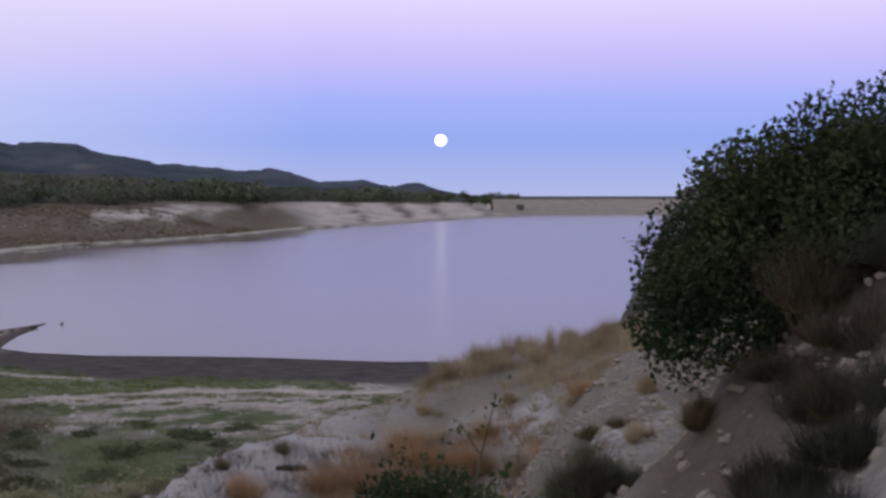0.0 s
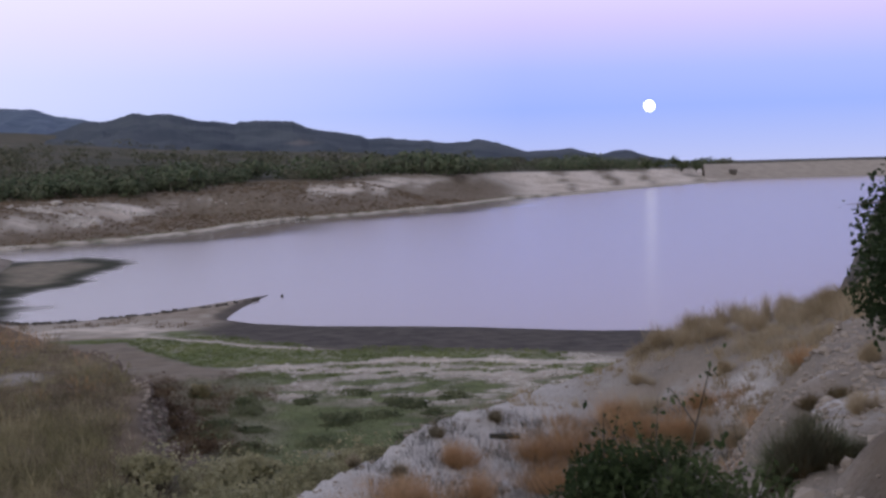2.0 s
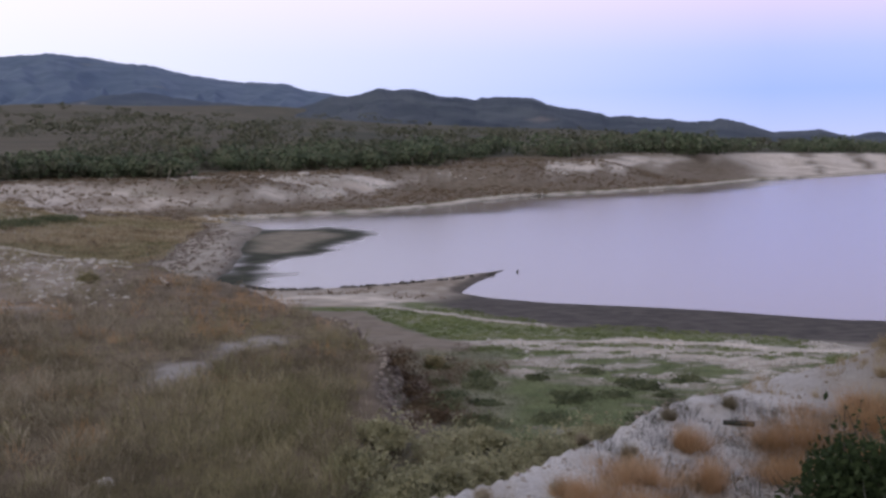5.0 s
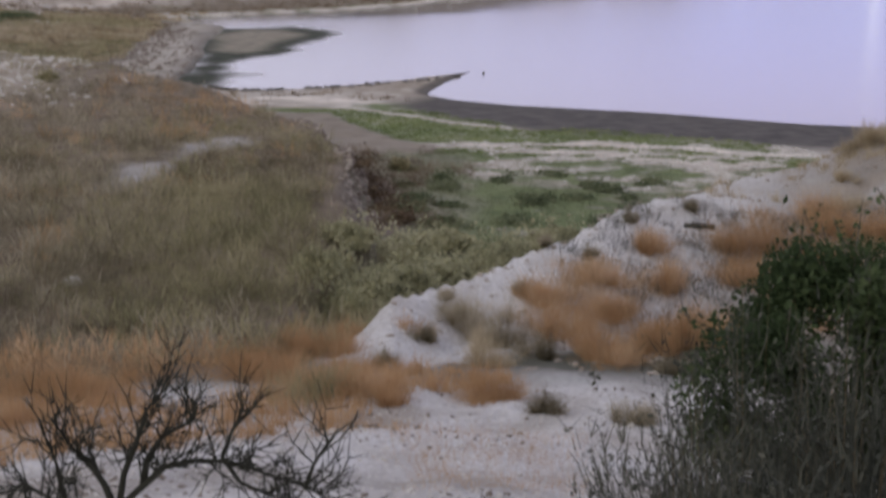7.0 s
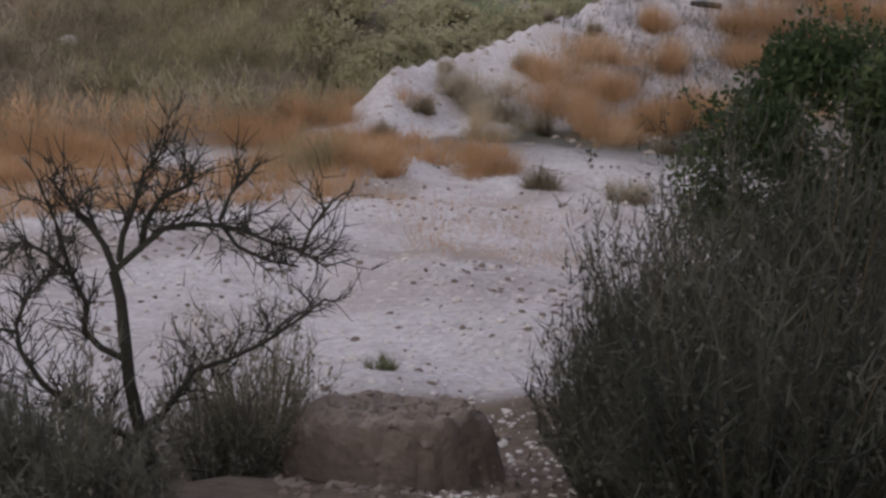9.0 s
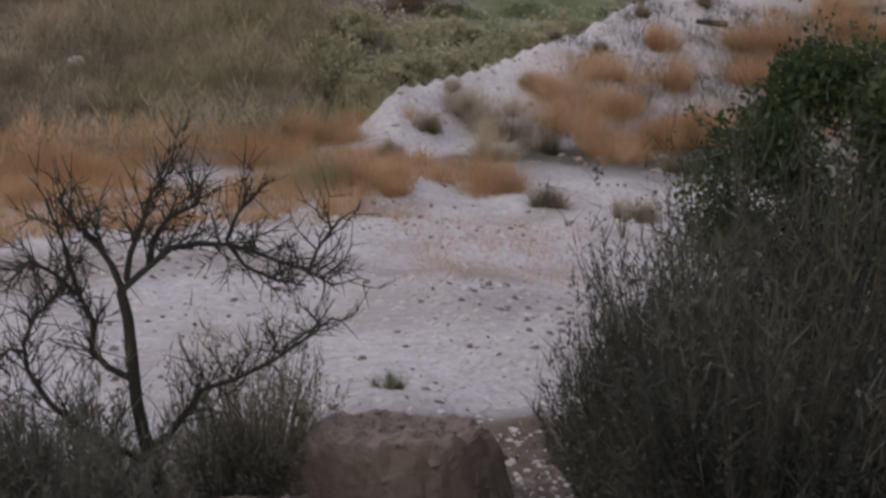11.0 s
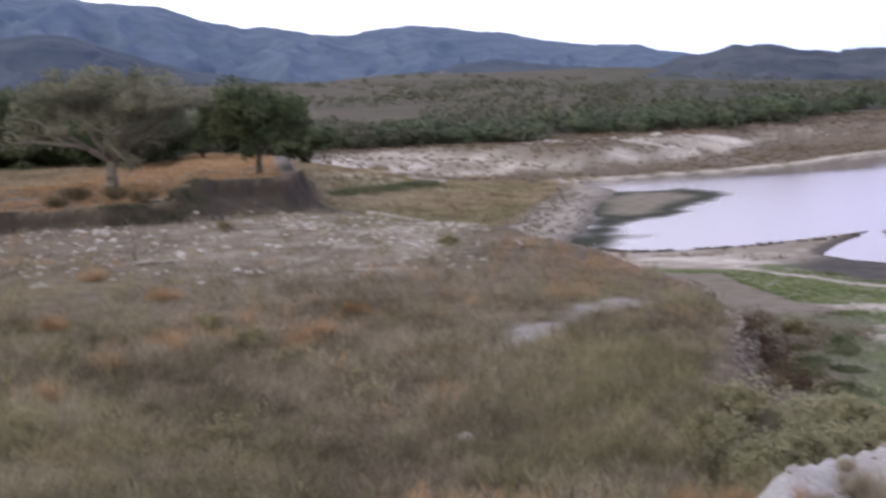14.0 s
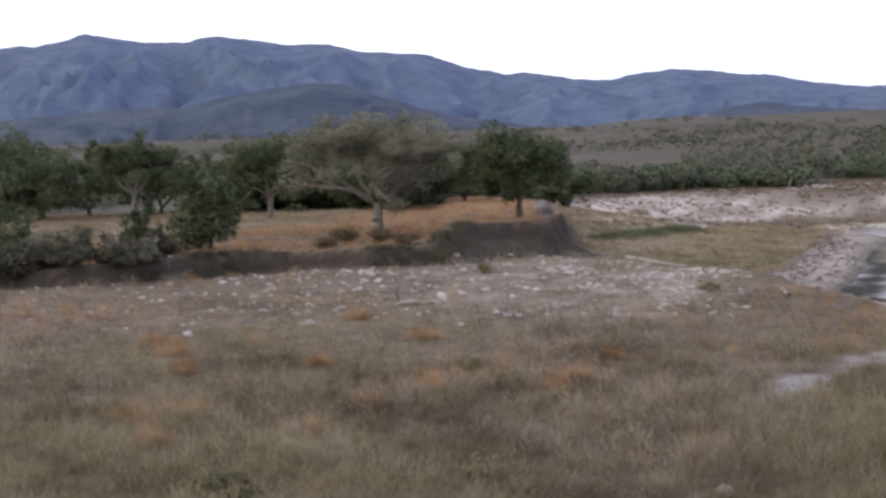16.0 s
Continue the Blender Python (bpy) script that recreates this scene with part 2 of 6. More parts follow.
SAGE_LIGHT = leafy("dry_stalk", ((0.10, 0.08, 0.045), (0.17, 0.13, 0.075), (0.24, 0.19, 0.12)), thin=0.3)
BROWN_LEAF = leafy("dead_leaf", ((0.09, 0.065, 0.045), (0.155, 0.11, 0.075), (0.21, 0.165, 0.11)))
DEAD = plain("dead_wood", (0.018, 0.018, 0.015), (0.065, 0.066, 0.055), 40.0)
SAGE_OLIVE = leafy("olive_sage", ((0.07, 0.07, 0.048), (0.13, 0.13, 0.09), (0.21, 0.20, 0.15)), thin=0.2)
TREE_LEAF = leafy("distant_oak_leaf", ((0.06, 0.08, 0.044), (0.112, 0.142, 0.076), (0.185, 0.21, 0.122)), thin=0.35)
YOUNG_OAK = leafy("young_oak_leaf", ((0.036, 0.056, 0.025), (0.07, 0.10, 0.045), (0.13, 0.165, 0.08)), thin=0.35)
DARK_CLOD = plain("dark_clod", (0.13, 0.105, 0.09), (0.27, 0.225, 0.195), 12.0)
RUBBLE = plain("soil_stained_stone", (0.24, 0.20, 0.17), (0.48, 0.43, 0.39), 7.0)
PALE_WOOD = plain("bleached_wood", (0.34, 0.31, 0.28), (0.55, 0.52, 0.48), 12.0)
STONE = plain("pale_stone", (0.45, 0.42, 0.40), (0.70, 0.67, 0.64), 9.0)
DARK_STONE = plain("dark_stone", (0.06, 0.055, 0.05), (0.15, 0.14, 0.13), 9.0)
EARTH = plain("mound_earth", (0.15, 0.122, 0.105), (0.28, 0.235, 0.205), 22.0, depth=0.03)
CONCRETE = plain("weathered_concrete", (0.10, 0.09, 0.09), (0.19, 0.18, 0.17), 1.0)
DAM = plain("dam_fill", (0.34, 0.30, 0.27), (0.52, 0.47, 0.43), 0.2, depth=0.2)
m_, n_, l_, b_ = mat("moonlight")
b_.inputs["Emission Color"].default_value = (1.0, 0.97, 0.88, 1)
b_.inputs["Emission Strength"].default_value = 3.2
MOON = m_


# ---- the lie of the land ----
def polar(az, d):
    a = radians(az)
    return (-d * math.sin(a), d * math.cos(a))


def smooth(a, b, v):
    k = np.clip((v - a) / (b - a), 0, 1)
    return k * k * (3 - 2 * k)


def edge_distance(x, y, poly):
    """Distance to the edge of a closed outline, negative inside."""
    p = np.array(poly, float)
    q = np.roll(p, -1, 0)
    best, inside = np.full(x.shape, 1e12), np.zeros(x.shape, bool)
    for (ax, ay), (bx, by) in zip(p, q):
        ex, ey = bx - ax, by - ay
        k = np.clip(((x - ax) * ex + (y - ay) * ey) / (ex * ex + ey * ey), 0, 1)
        best = np.minimum(best, (x - ax - k * ex) ** 2 + (y - ay - k * ey) ** 2)
        if ey:
            inside ^= ((ay > y) != (by > y)) & (x < ex * (y - ay) / ey + ax)
    d = np.sqrt(best)
    return np.where(inside, -d, d)


GRID = np.random.RandomState(7).rand(256, 256)


def wobble(x, y, size, octaves=4):
    """Smooth value noise between -1 and 1 over the plan; the largest swells are size metres across."""
    total, amp, norm = 0.0, 1.0, 0.0
    for o in range(octaves):
        u, v = x / size * 2 ** o + 37.3 * o, y / size * 2 ** o + 11.7 * o
        iu, iv = np.floor(u), np.floor(v)
        fu, fv = u - iu, v - iv
        fu, fv = fu * fu * (3 - 2 * fu), fv * fv * (3 - 2 * fv)
        iu, iv = iu.astype(int), iv.astype(int)
        g = lambda a, b: GRID[(iu + a) % 256, (iv + b) % 256]
        val = (g(0, 0) * (1 - fu) + g(1, 0) * fu) * (1 - fv) + (g(0, 1) * (1 - fu) + g(1, 1) * fu) * fv
        total = total + amp * (2 * val - 1)
        norm += amp
        amp *= 0.5
    return total / norm * 1.6


LAKE = [(60, 84), (14, 89.5), (-3.7, 90.9), (-14, 93.5), (-24.8, 94.6), (-31, 96.4), (-34.3, 99.2), (-35.0, 102.2), (-35.9, 108), (-36.9, 120.5), (-38.4, 115.9), (-41.2, 108.4), (-42.6, 105.2),
        (-45.7, 100.4), (-47.9, 98.0), (-51, 96.6), (-55.3, 99.0), (-58.6, 100.5), (-61, 104), (-63.9, 112), (-69.3, 124), (-81, 147.4), (-88.4, 165.2), (-94, 174.8),
        (-107, 185), (-109, 189.2), (-104.2, 194.8), (-99.6, 207.7), (-92.2, 222.1), (-90.4, 235.2), (-87.6, 254), (-90, 268), (-86, 300),
        (-82, 305), (-71, 330), (-57, 385), (-49, 440), (-31, 478), (-12, 550), (32, 690), (66.3, 840), (120, 850), (300, 860), (600, 830), (600, 400), (200, 140)]
# the shallows of the inlet: weedy water, and the silt bank that just breaks its surface
ALGAE = [(-56, 98), (-60, 101), (-63.9, 111), (-71, 124), (-83, 147.4), (-90, 167), (-85, 174), (-82.7, 177), (-72.5, 170.5), (-70.6, 159.8), (-67.3, 145.1), (-64, 130.4), (-61.6, 118.7), (-59.8, 111.5), (-55.5, 109.7), (-57, 105.5), (-56, 102)]
SILT = [(-73, 133.4), (-80, 146), (-85, 158.5), (-86.7, 169.2), (-79, 168), (-74.5, 159.3), (-68.3, 138), (-67.9, 129.6)]
TERRACE = [polar(*p) for p in ((22.9, 44), (22.8, 52), (25.2, 62), (28.7, 74), (32.9, 87), (39.3, 102), (44, 125), (58, 125), (75, 122),
                               (110, 80), (120, 12), (70, 12), (45, 19), (33, 23), (26, 28), (24.0, 36))]
PLATEAU = [polar(*p) for p in ((42.4, 105), (43.2, 103.6), (44.5, 103.2), (46.2, 102.6), (47.5, 101), (48.3, 96.6), (50, 94.6), (53, 95.6), (56, 96.6), (60, 95), (63, 93),
                               (67, 93), (95, 100), (100, 330), (60, 300), (47, 240), (43, 170))]
SPUR_AZ = (-40, -20, -9.3, -5.5, -1.7, 3.0, 7.9, 10.8, 13.7, 17.2, 20.9, 23.3, 29, 33)
SPUR_D = (40, 40, 42, 45, 45, 42, 38, 35, 32, 29.1, 26, 24, 19.5, 17)
SPUR_Z = (8, 8.0, 7.7, 7.0, 6.2, 5.0, 4.82, 4.78, 4.52, 4.42, 4.66, 4.28, 3.2, 1.0)


# bare pale streaks in the weeds of the terrace, and the bleached lip above the meadow
BARE = (((-23.0, 35.5), (-25.2, 47.0), 1.4), ((-95.5, 115.5), (-83.7, 111.8), 0.9))


def spur_height(x, y):
    """The pale spur that runs out from the slope: height, and how far beyond its crest a place lies."""
    r, az = np.hypot(x, y), np.degrees(np.arctan2(-x, y))
    d, z = np.interp(az, SPUR_AZ, SPUR_D), np.interp(az, SPUR_AZ, SPUR_Z)
    past = r - d
    slope = np.where(past > 0, 0.6 * past, 0.09 * -past + 0.006 * past ** 2)
    return z - slope, past


def lie(x, y):
    """Height of the ground and its covers, over arrays of the plan."""
    x, y = np.asarray(x, float), np.asarray(y, float)
    r = np.hypot(x, y)
    d = edge_distance(x, y, LAKE) + wobble(x, y, 9, 3) * 0.5 * smooth(3, 12, r / 8) * (1 - 0.85 * np.exp(-((x + 38) ** 2 + (y - 110) ** 2) / 90))
    far = smooth(125, 215, r + 0.25 * np.maximum(x + 60, 0))
    dp = np.maximum(d, 0)
    near_z = 0.16 * smooth(0, 1.4, dp) + np.minimum(0.02 * dp + 0.035 * np.maximum(dp - 16, 0), 2.3)
    gully = wobble(x, y, 24, 3)
    step = wobble(x, y, 60, 2)
    foot, brow = 22 + 16 * step, 50 + 10 * step
    ravine = np.abs(wobble(x, y, 30, 3)) * smooth(6, 20, dp) * (1 - smooth(55, 75, dp))
    far_z = 0.45 * smooth(0, 2.5, dp) + 1.5 * smooth(2, 30, dp) + 4.2 * smooth(foot, brow, dp + 6 * gully) - 1.6 * (0.5 - ravine) * smooth(10, 30, dp) * (1 - smooth(50, 70, dp)) * (ravine < 0.5)
    z = near_z * (1 - far) + far_z * far
    z = np.where(d < 0, np.maximum(-2.5, d * 0.12) - 0.02, z)
    land = smooth(0, 40, d)
    # the valley floor climbs slowly towards the hills
    west = smooth(-0.05, 0.35, -x / np.maximum(r, 1))
    z = z + land * west * (0.026 + 0.018 * smooth(16, 28, np.degrees(np.arctan2(-x, y)))) * np.maximum(r - 330, 0) * (1 - 0.5 * smooth(1000, 3000, r)) * (1 + 0.25 * wobble(x, y, 300, 2))
    # grassy terrace
    dt = edge_distance(x, y, TERRACE) + (0.7 - 0.35 * smooth(36, 41, y) * smooth(-33, -28, x)) * wobble(x, y, 6, 3)
    az = np.degrees(np.arctan2(-x, y))
    tz = 4.25 + 0.9 * smooth(30, 75, -x) + 0.22 * wobble(x, y, 14, 4) - 0.35 * smooth(0, 8, dt + 8)
    steep = smooth(36, 41, y) * smooth(-33, -28, x)
    terrace = tz - np.maximum(dt, 0) * (0.85 + 1.0 * steep)
    z = np.maximum(z, np.minimum(terrace, tz))
    # plateau under the oaks, cut off by an eroded bank
    dl = edge_distance(x, y, PLATEAU) + 1.2 * wobble(x, y, 6, 3) + 0.7 * wobble(x, y, 2.0, 4)
    lz = 7.0 + 0.2 * wobble(x, y, 25, 3) + 0.012 * np.maximum(-dl - 10, 0) + 0.75 * (1 - smooth(46.8, 48.4, az)) * (1 - smooth(25, 60, -dl))
    lz = lz - (0.75 + 0.3 * wobble(x, y, 5, 3)) * (1 - smooth(0, 18, -dl)) * smooth(46.8, 48.8, az)
    scarp = np.clip(lz - np.minimum(terrace, tz), 0.1, 2.2)
    rim = 0.45 * scarp * (1 + 0.35 * wobble(x, y, 3.5, 3))
    flute = 0.35 * np.abs(wobble(x * 1.3, y * 1.3, 2.4, 3)) * (dl > 0) * (1 - smooth(1.5, 4, dl))
    z = np.maximum(z, lz - np.clip(dl * 7.0, 0, rim) - np.maximum(dl - rim / 7.0, 0) * (0.62 + 0.3 * smooth(47, 48.5, az) + 1.2 * (1 - smooth(42.4, 43.4, az))) - flute + 0.16 * wobble(x, y, 1.4, 3) * (np.abs(dl) < 2))
    # pale spur
    sz, past = spur_height(x, y)
    rill = 1 - smooth(0.0, 0.22, np.abs(wobble(x, y * 0.6, 4.2, 3)))
    z = np.maximum(z, sz + 0.12 * wobble(x, y, 3, 4) + 0.06 * wobble(x, y, 0.9, 3) - 0.16 * rill)
    # the viewer's own slope and the bank beside it
    home = np.interp(r, (0, 1.6, 3.0, 5.5, 8, 11, 17, 22, 27, 36, 50), (10.4, 10.3, 9.75, 8.45, 7.6, 6.75, 5.35, 4.45, 3.6, 2.2, 0.6))
    home = home - 3.0 * smooth(50, 90, r)
    home = np.where(y < 0, np.maximum(home, 10.4 - 0.004 * r), home)
    home = home + (0.10 * wobble(x, y, 2.2, 4) + 0.05 * wobble(x, y, 0.7, 3) - 0.10 * (1 - smooth(0.0, 0.25, np.abs(wobble(x * 0.6 + 9, y, 5, 3)))) * smooth(8, 12, r)) * smooth(1.5, 4, r)
    z = np.maximum(z, home)
    s = x - 0.16 * y
    bank = 9.2 + 1.25 * s - 0.03 * (y - 13) + (0.35 * wobble(x, y, 2.5, 4) + 0.12 * wobble(x, y, 0.8, 3) - 0.3 * (1 - smooth(0, 0.3, np.abs(wobble(x * 1.5, y * 0.5, 3.5, 3)))) + 0.12 * np.abs(wobble(x * 2, y * 2, 1.3, 3)) + 0.05 * wobble(x, y, 0.4, 3)) * smooth(2, 4.5, r)
    bank = np.minimum(bank, 11.3 + 0.25 * s + 0.25 * wobble(x, y, 5, 3) - 3.4 * smooth(8.5, 15, r)) - 3 * smooth(30, 60, r)
    bank = np.where(y < 1, np.minimum(bank, 10.4), bank)
    z = np.maximum(z, bank)
    # covers
    white = np.clip((1 - smooth(19, 24, r)) + (1 - smooth(0.15, 0.5, z - sz)) * (1 - smooth(0.3, 1.2, past)) + (1 - smooth(0.05, 0.5, z - bank)) * (r < 60), 0, 1)
    white = np.where(terrace > np.maximum(sz, home) + 0.1, white * 0.1, white)
    patch = wobble(x, y * 2.2, 9, 4)
    fleck = wobble(x, y, 2.4, 4)
    grain = wobble(x + 13, y, 1.3, 3)
    bare = np.zeros_like(r)
    for (ax, ay), (bx, by), hw in BARE:
        k = np.clip(((x - ax) * (bx - ax) + (y - ay) * (by - ay)) / ((bx - ax) ** 2 + (by - ay) ** 2), 0, 1)
        bare = np.maximum(bare, (0.7 + 0.3 * smooth(-0.5, 0.2, grain + 0.1)) * smooth(0.0, 0.8, 1.0 - np.hypot(x - ax - k * (bx - ax), y - ay - k * (by - ay)) / hw + 0.8 * fleck))
    scree = smooth(58, 67, r + 4 * fleck) * (1 - smooth(92, 106, r + 8 * fleck)) * smooth(33, 38, az) * (1 - 0.95 * smooth(44, 49, az)) * 0.45 * smooth(0.0, 0.9, 0.7 * fleck + 0.9 * grain)
    lip = smooth(-0.7, -0.2, dt) * (1 - smooth(0.5, 1.0, dt)) * steep * 0.75 * smooth(-0.5, 0.2, fleck + 0.2)
    tan = smooth(-1.5, 0.5, -dt) * (1 - white)
    white = np.clip(white + np.maximum(np.maximum(bare * 0.8 * (r > 26), scree), lip) * smooth(-2.6, 0.5, -dt + 1.6), 0, 1)
    lowland = smooth(28, 32, az) * smooth(5, 12, dp) * smooth(90, 110, r) * (1 - smooth(300, 340, r)) * smooth(0, 1.5, dt) * smooth(0, 1.5, dl)
    meadow = lowland * smooth(-0.75, -0.35, wobble(x, y, 26, 3) + 0.25 * fleck)
    band = far * smooth(0, 2, d) * (1 - smooth(55, 72, dp + 10 * gully))
    east = smooth(4, 13, az)
    turf = far * smooth(2.5, 5, dp) * (1 - smooth(foot, foot + 10, dp + 6 * gully)) * smooth(-0.5, 0.2, wobble(x, y, 22, 4) + 0.55) * (0.25 + 0.75 * smooth(4, 8, az))
    turf = np.maximum(turf, 0.9 * far * smooth(0.3 - 0.55 * east, 0.55 - 0.45 * east, wobble(x + 90, y, 20, 4)) * smooth(18, 26, dp) * (1 - smooth(70, 80, dp)))
    turf = np.maximum(turf, meadow * 0.95)
    # pale cliffs below the woods, brown turf under them; towards the dam the whole slope is bare
    low_ = 3.5 - 2.1 * smooth(20, 25, az)
    chalk = smooth(low_, low_ + 0.5, far_z + 0.7 * fleck) * (1 - smooth(5.2, 5.7, far_z + 0.9 * gully + 0.5 * fleck)) * smooth(-0.35, 0.1, wobble(x, y, 28, 3) + 0.5 * fleck + 0.35)
    chalk = chalk * (1 - 0.4 * smooth(24, 30, az) * smooth(-0.3, 0.3, wobble(x, y, 16, 3))) * (0.5 + 0.5 * smooth(-0.35, 0.2, wobble(x + 5, y, 8, 3)))
    # three pale fans towards the dam, with brown ravines that slant down between them
    rise = np.clip(far_z / 5.2, 0, 1)
    rib = sum(smooth(0, 0.16, (0.08 + 0.42 * rise) - np.abs(az + 0.85 * (1 - rise) - at) + 0.08 * fleck) for at in (4.25, 2.15, 0.75, -1.3))
    chalk = np.maximum(chalk * (1 - 0.6 * smooth(0.35, 0.7, gully)), (1 - smooth(5.7, 7.6, az + 1.6 * (0.6 - rise))) * smooth(0.45, 0.7, far_z) * (1 - np.clip(rib, 0, 1)))
    turf = np.where(band > 0, np.maximum(turf, band * smooth(2.5, 5, dp) * 0.92) * (1 - chalk), turf)
    plateau = smooth(0, 1.2, -dl)
    plateau = plateau * (1 - smooth(172, 200, r + 10 * fleck))
    tan = np.maximum(np.maximum(tan, plateau) * (1 - 0.9 * np.maximum(scree, bare * 0.7) * (1 - plateau)), turf)
    tan = np.maximum(tan, meadow)
    # thin tan wash that pales the western far slope, as its haze does
    tan = np.maximum(tan, 0.22 * smooth(24, 33, az) * smooth(220, 280, r) * smooth(60, 80, dp))
    flat = (1 - far) * (z < 3.2) * (1 - tan) * (1 - white) * (r > 26)
    brim = 9 + 5.5 * smooth(-34, -20, x) + 1.2 * patch
    speck = wobble(x, y, 1.1, 3)
    row = wobble(x * 0.28, dp * 1.15, 3.2, 3)
    rows = smooth(52, 59, r + 1.5 * fleck) * (1 - smooth(69, 73, r)) * (1 - smooth(16.0, 19, az)) * smooth(-0.12, 0.3, 0.55 * row + 0.75 * speck + 0.05)
    rows = np.maximum(rows, 0.7 * smooth(0.5, 0.75, row + 0.4 * speck) * (r < 56) * (1 - smooth(13, 17, az)))
    sand = (1 - smooth(4, 8.5, az + 3 * fleck)) * smooth(70, 74, r) + 0.75 * smooth(0.12, 0.4, wobble(x * 0.25 + 40, dp, 5, 3)) * smooth(73, 77, r)
    # a strip of fresh grass along the mud with a pale vein in it, and herbs on the flat before it
    near_ = np.interp(az, (8, 12.2, 13.4, 17.1, 19.65, 21.2, 22.7, 23.5), (75, 76, 74, 72.4, 71.0, 76, 82.5, 90))
    upto = np.interp(az, (8, 12, 14.65, 16.4, 17.7, 19.2, 20.3, 21.5, 23.25), (80, 82.6, 82.3, 86, 88.5, 92, 97, 95.5, 93.5))
    vein = np.interp(az, (12, 14.65, 15.9, 18.16, 19.7, 21.2, 23), (84.5, 81.6, 82.6, 84.9, 88, 90.2, 93.8))
    strip = smooth(near_ - 0.8, near_ + 0.8, r + 0.9 * fleck) * (1 - smooth(upto - 1, upto + 1, r + 1.2 * fleck)) * (1 - 0.9 * smooth(0.1, 0.8, 1.2 - np.abs(r - vein) / 1.1 + 0.4 * speck))
    inner = 1 - smooth(-1, 1.5, r + 1.5 * fleck - np.interp(az, (14, 17, 19.6, 22), (72, 70, 66, 64)))
    green = flat * smooth(brim - 3, brim - 0.5, dp) * np.maximum(strip * (0.75 + 0.25 * smooth(-0.5, 0.3, speck)), inner) * np.clip(1 - rows - sand, 0, 1) * smooth(-1.4, -0.5, speck + 0.3)
    tan = np.maximum(tan, flat * 0.7 * smooth(16.5, 20, az + 1.5 * fleck) * (1 - smooth(64, 74, r)))
    tan = np.maximum(tan, flat * 0.85 * smooth(17.5, 19.5, az + 0.8 * fleck) * (1 - strip) * smooth(60, 66, r) * (1 - smooth(near_ + 1, near_ + 6, r)))
    green = green * (1 - 0.7 * smooth(16.5, 20, az + 1.2 * fleck) * (1 - smooth(62, 73, r)))
    sward = smooth(29, 32, az) * smooth(122, 138, r) * (1 - smooth(196, 222, r + 12 * gully)) * smooth(4, 9, dp + 2 * fleck) * smooth(0.5, 2, dt)
    green = np.maximum(green, lowland * (0.32 * sward + 0.25 * smooth(0.05, 0.4, patch)))
    green = np.maximum(green, 0.7 * far * smooth(1.5, 2.5, dp) * (1 - smooth(4, 6, dp + fleck)))
    mud = flat * (1 - smooth(brim - 1.5, brim + 1.5, dp)) * smooth(-36, -31, x)
    mud = np.maximum(mud, (1 - far) * 0.8 * (1 - smooth(0.6, 1.6, dp + 0.4 * fleck)) * smooth(20, 30, y))
    grit = np.maximum(np.maximum(band * (1 - turf), 0.9 * far * chalk * (dp > 0.5) * (1 - smooth(60, 80, dp))), flat * (1 - green) * (1 - mud) * (1 - 0.35 * smooth(-0.3, 0.4, speck)) * (1 - 0.8 * smooth(17.0, 19.5, az + fleck) * (1 - smooth(near_, near_ + 6, r))))
    grit = np.maximum(grit, 0.42 * smooth(-1.3, 1.0, 0.6 * fleck + 0.7 * grain + 0.5 * patch) * smooth(46, 76, r) * (1 - smooth(100, 112, r)) * smooth(33, 38, az) * (1 - 0.75 * smooth(45, 51, az)) * smooth(-0.5, 0.5, -dt) * smooth(2.4, 5, dl))
    grit = np.maximum(grit, 0.8 * lowland * smooth(33, 37, az) * smooth(168, 185, r) * (1 - smooth(245, 262, r)) * smooth(-0.6, 0.2, fleck))
    spit = (1 - far) * (1 - smooth(6, 10, dp)) * smooth(0, 0.5, d) * smooth(30, 36, -x)
    tan = np.maximum(tan, 0.75 * spit)
    grit = grit * (1 - 0.45 * spit)
    strip_w = 7.5 - 1.5 * smooth(110, 150, y)
    stony = (1 - smooth(strip_w, strip_w + 1.5, dp + 1.5 * fleck)) * smooth(0.3, 1, d) * smooth(55, 60, -x) * smooth(96, 100, y) * (1 - smooth(174, 182, y))
    grit, tan, green, mud = np.maximum(grit * (1 - stony), 0.5 * stony * smooth(-1.2, 0.6, grain + 0.4)), np.maximum(tan * (1 - stony), 0.3 * stony), green * (1 - stony), np.maximum(mud * (1 - stony), 0.4 * stony * (1 - smooth(0.5, 3, dp)))
    close = 1 - smooth(9, 13, r)
    soil = np.maximum(smooth(-0.2 - 0.9 * close, 1.0 - 0.8 * close, s) * 0.92 * smooth(-0.9, 0.1, fleck + 0.2) * smooth(5, 7, r), smooth(0, 0.6, 1.35 - np.hypot((x + 1.5) / 1.7, (y - 5.0) / 2.0) + 0.35 * fleck)) * (r < 40)
    soil = np.maximum(soil, 0.5 * smooth(-0.2, 0.6, fleck + 0.4 * grain) * smooth(10, 13, r) * (1 - smooth(18.5, 21, r)) * smooth(8, 14, az))
    tan = np.maximum(tan, soil)
    tan = np.maximum(tan, 0.75 * white * (1 - smooth(-1, 7, az)) * (r > 12) * smooth(-0.8, 0.3, fleck + 0.5 * grain + 0.2))
    # bare earth of the cut bank, strongest at the rim as undercut shade
    cut = smooth(-0.25, 0.05, dl) * (1 - 0.4 * smooth(0.3, 0.9, dl + 0.5 * fleck)) * (1 - smooth(2.6, 4.2, dl + 0.8 * fleck)) * (r < 125)
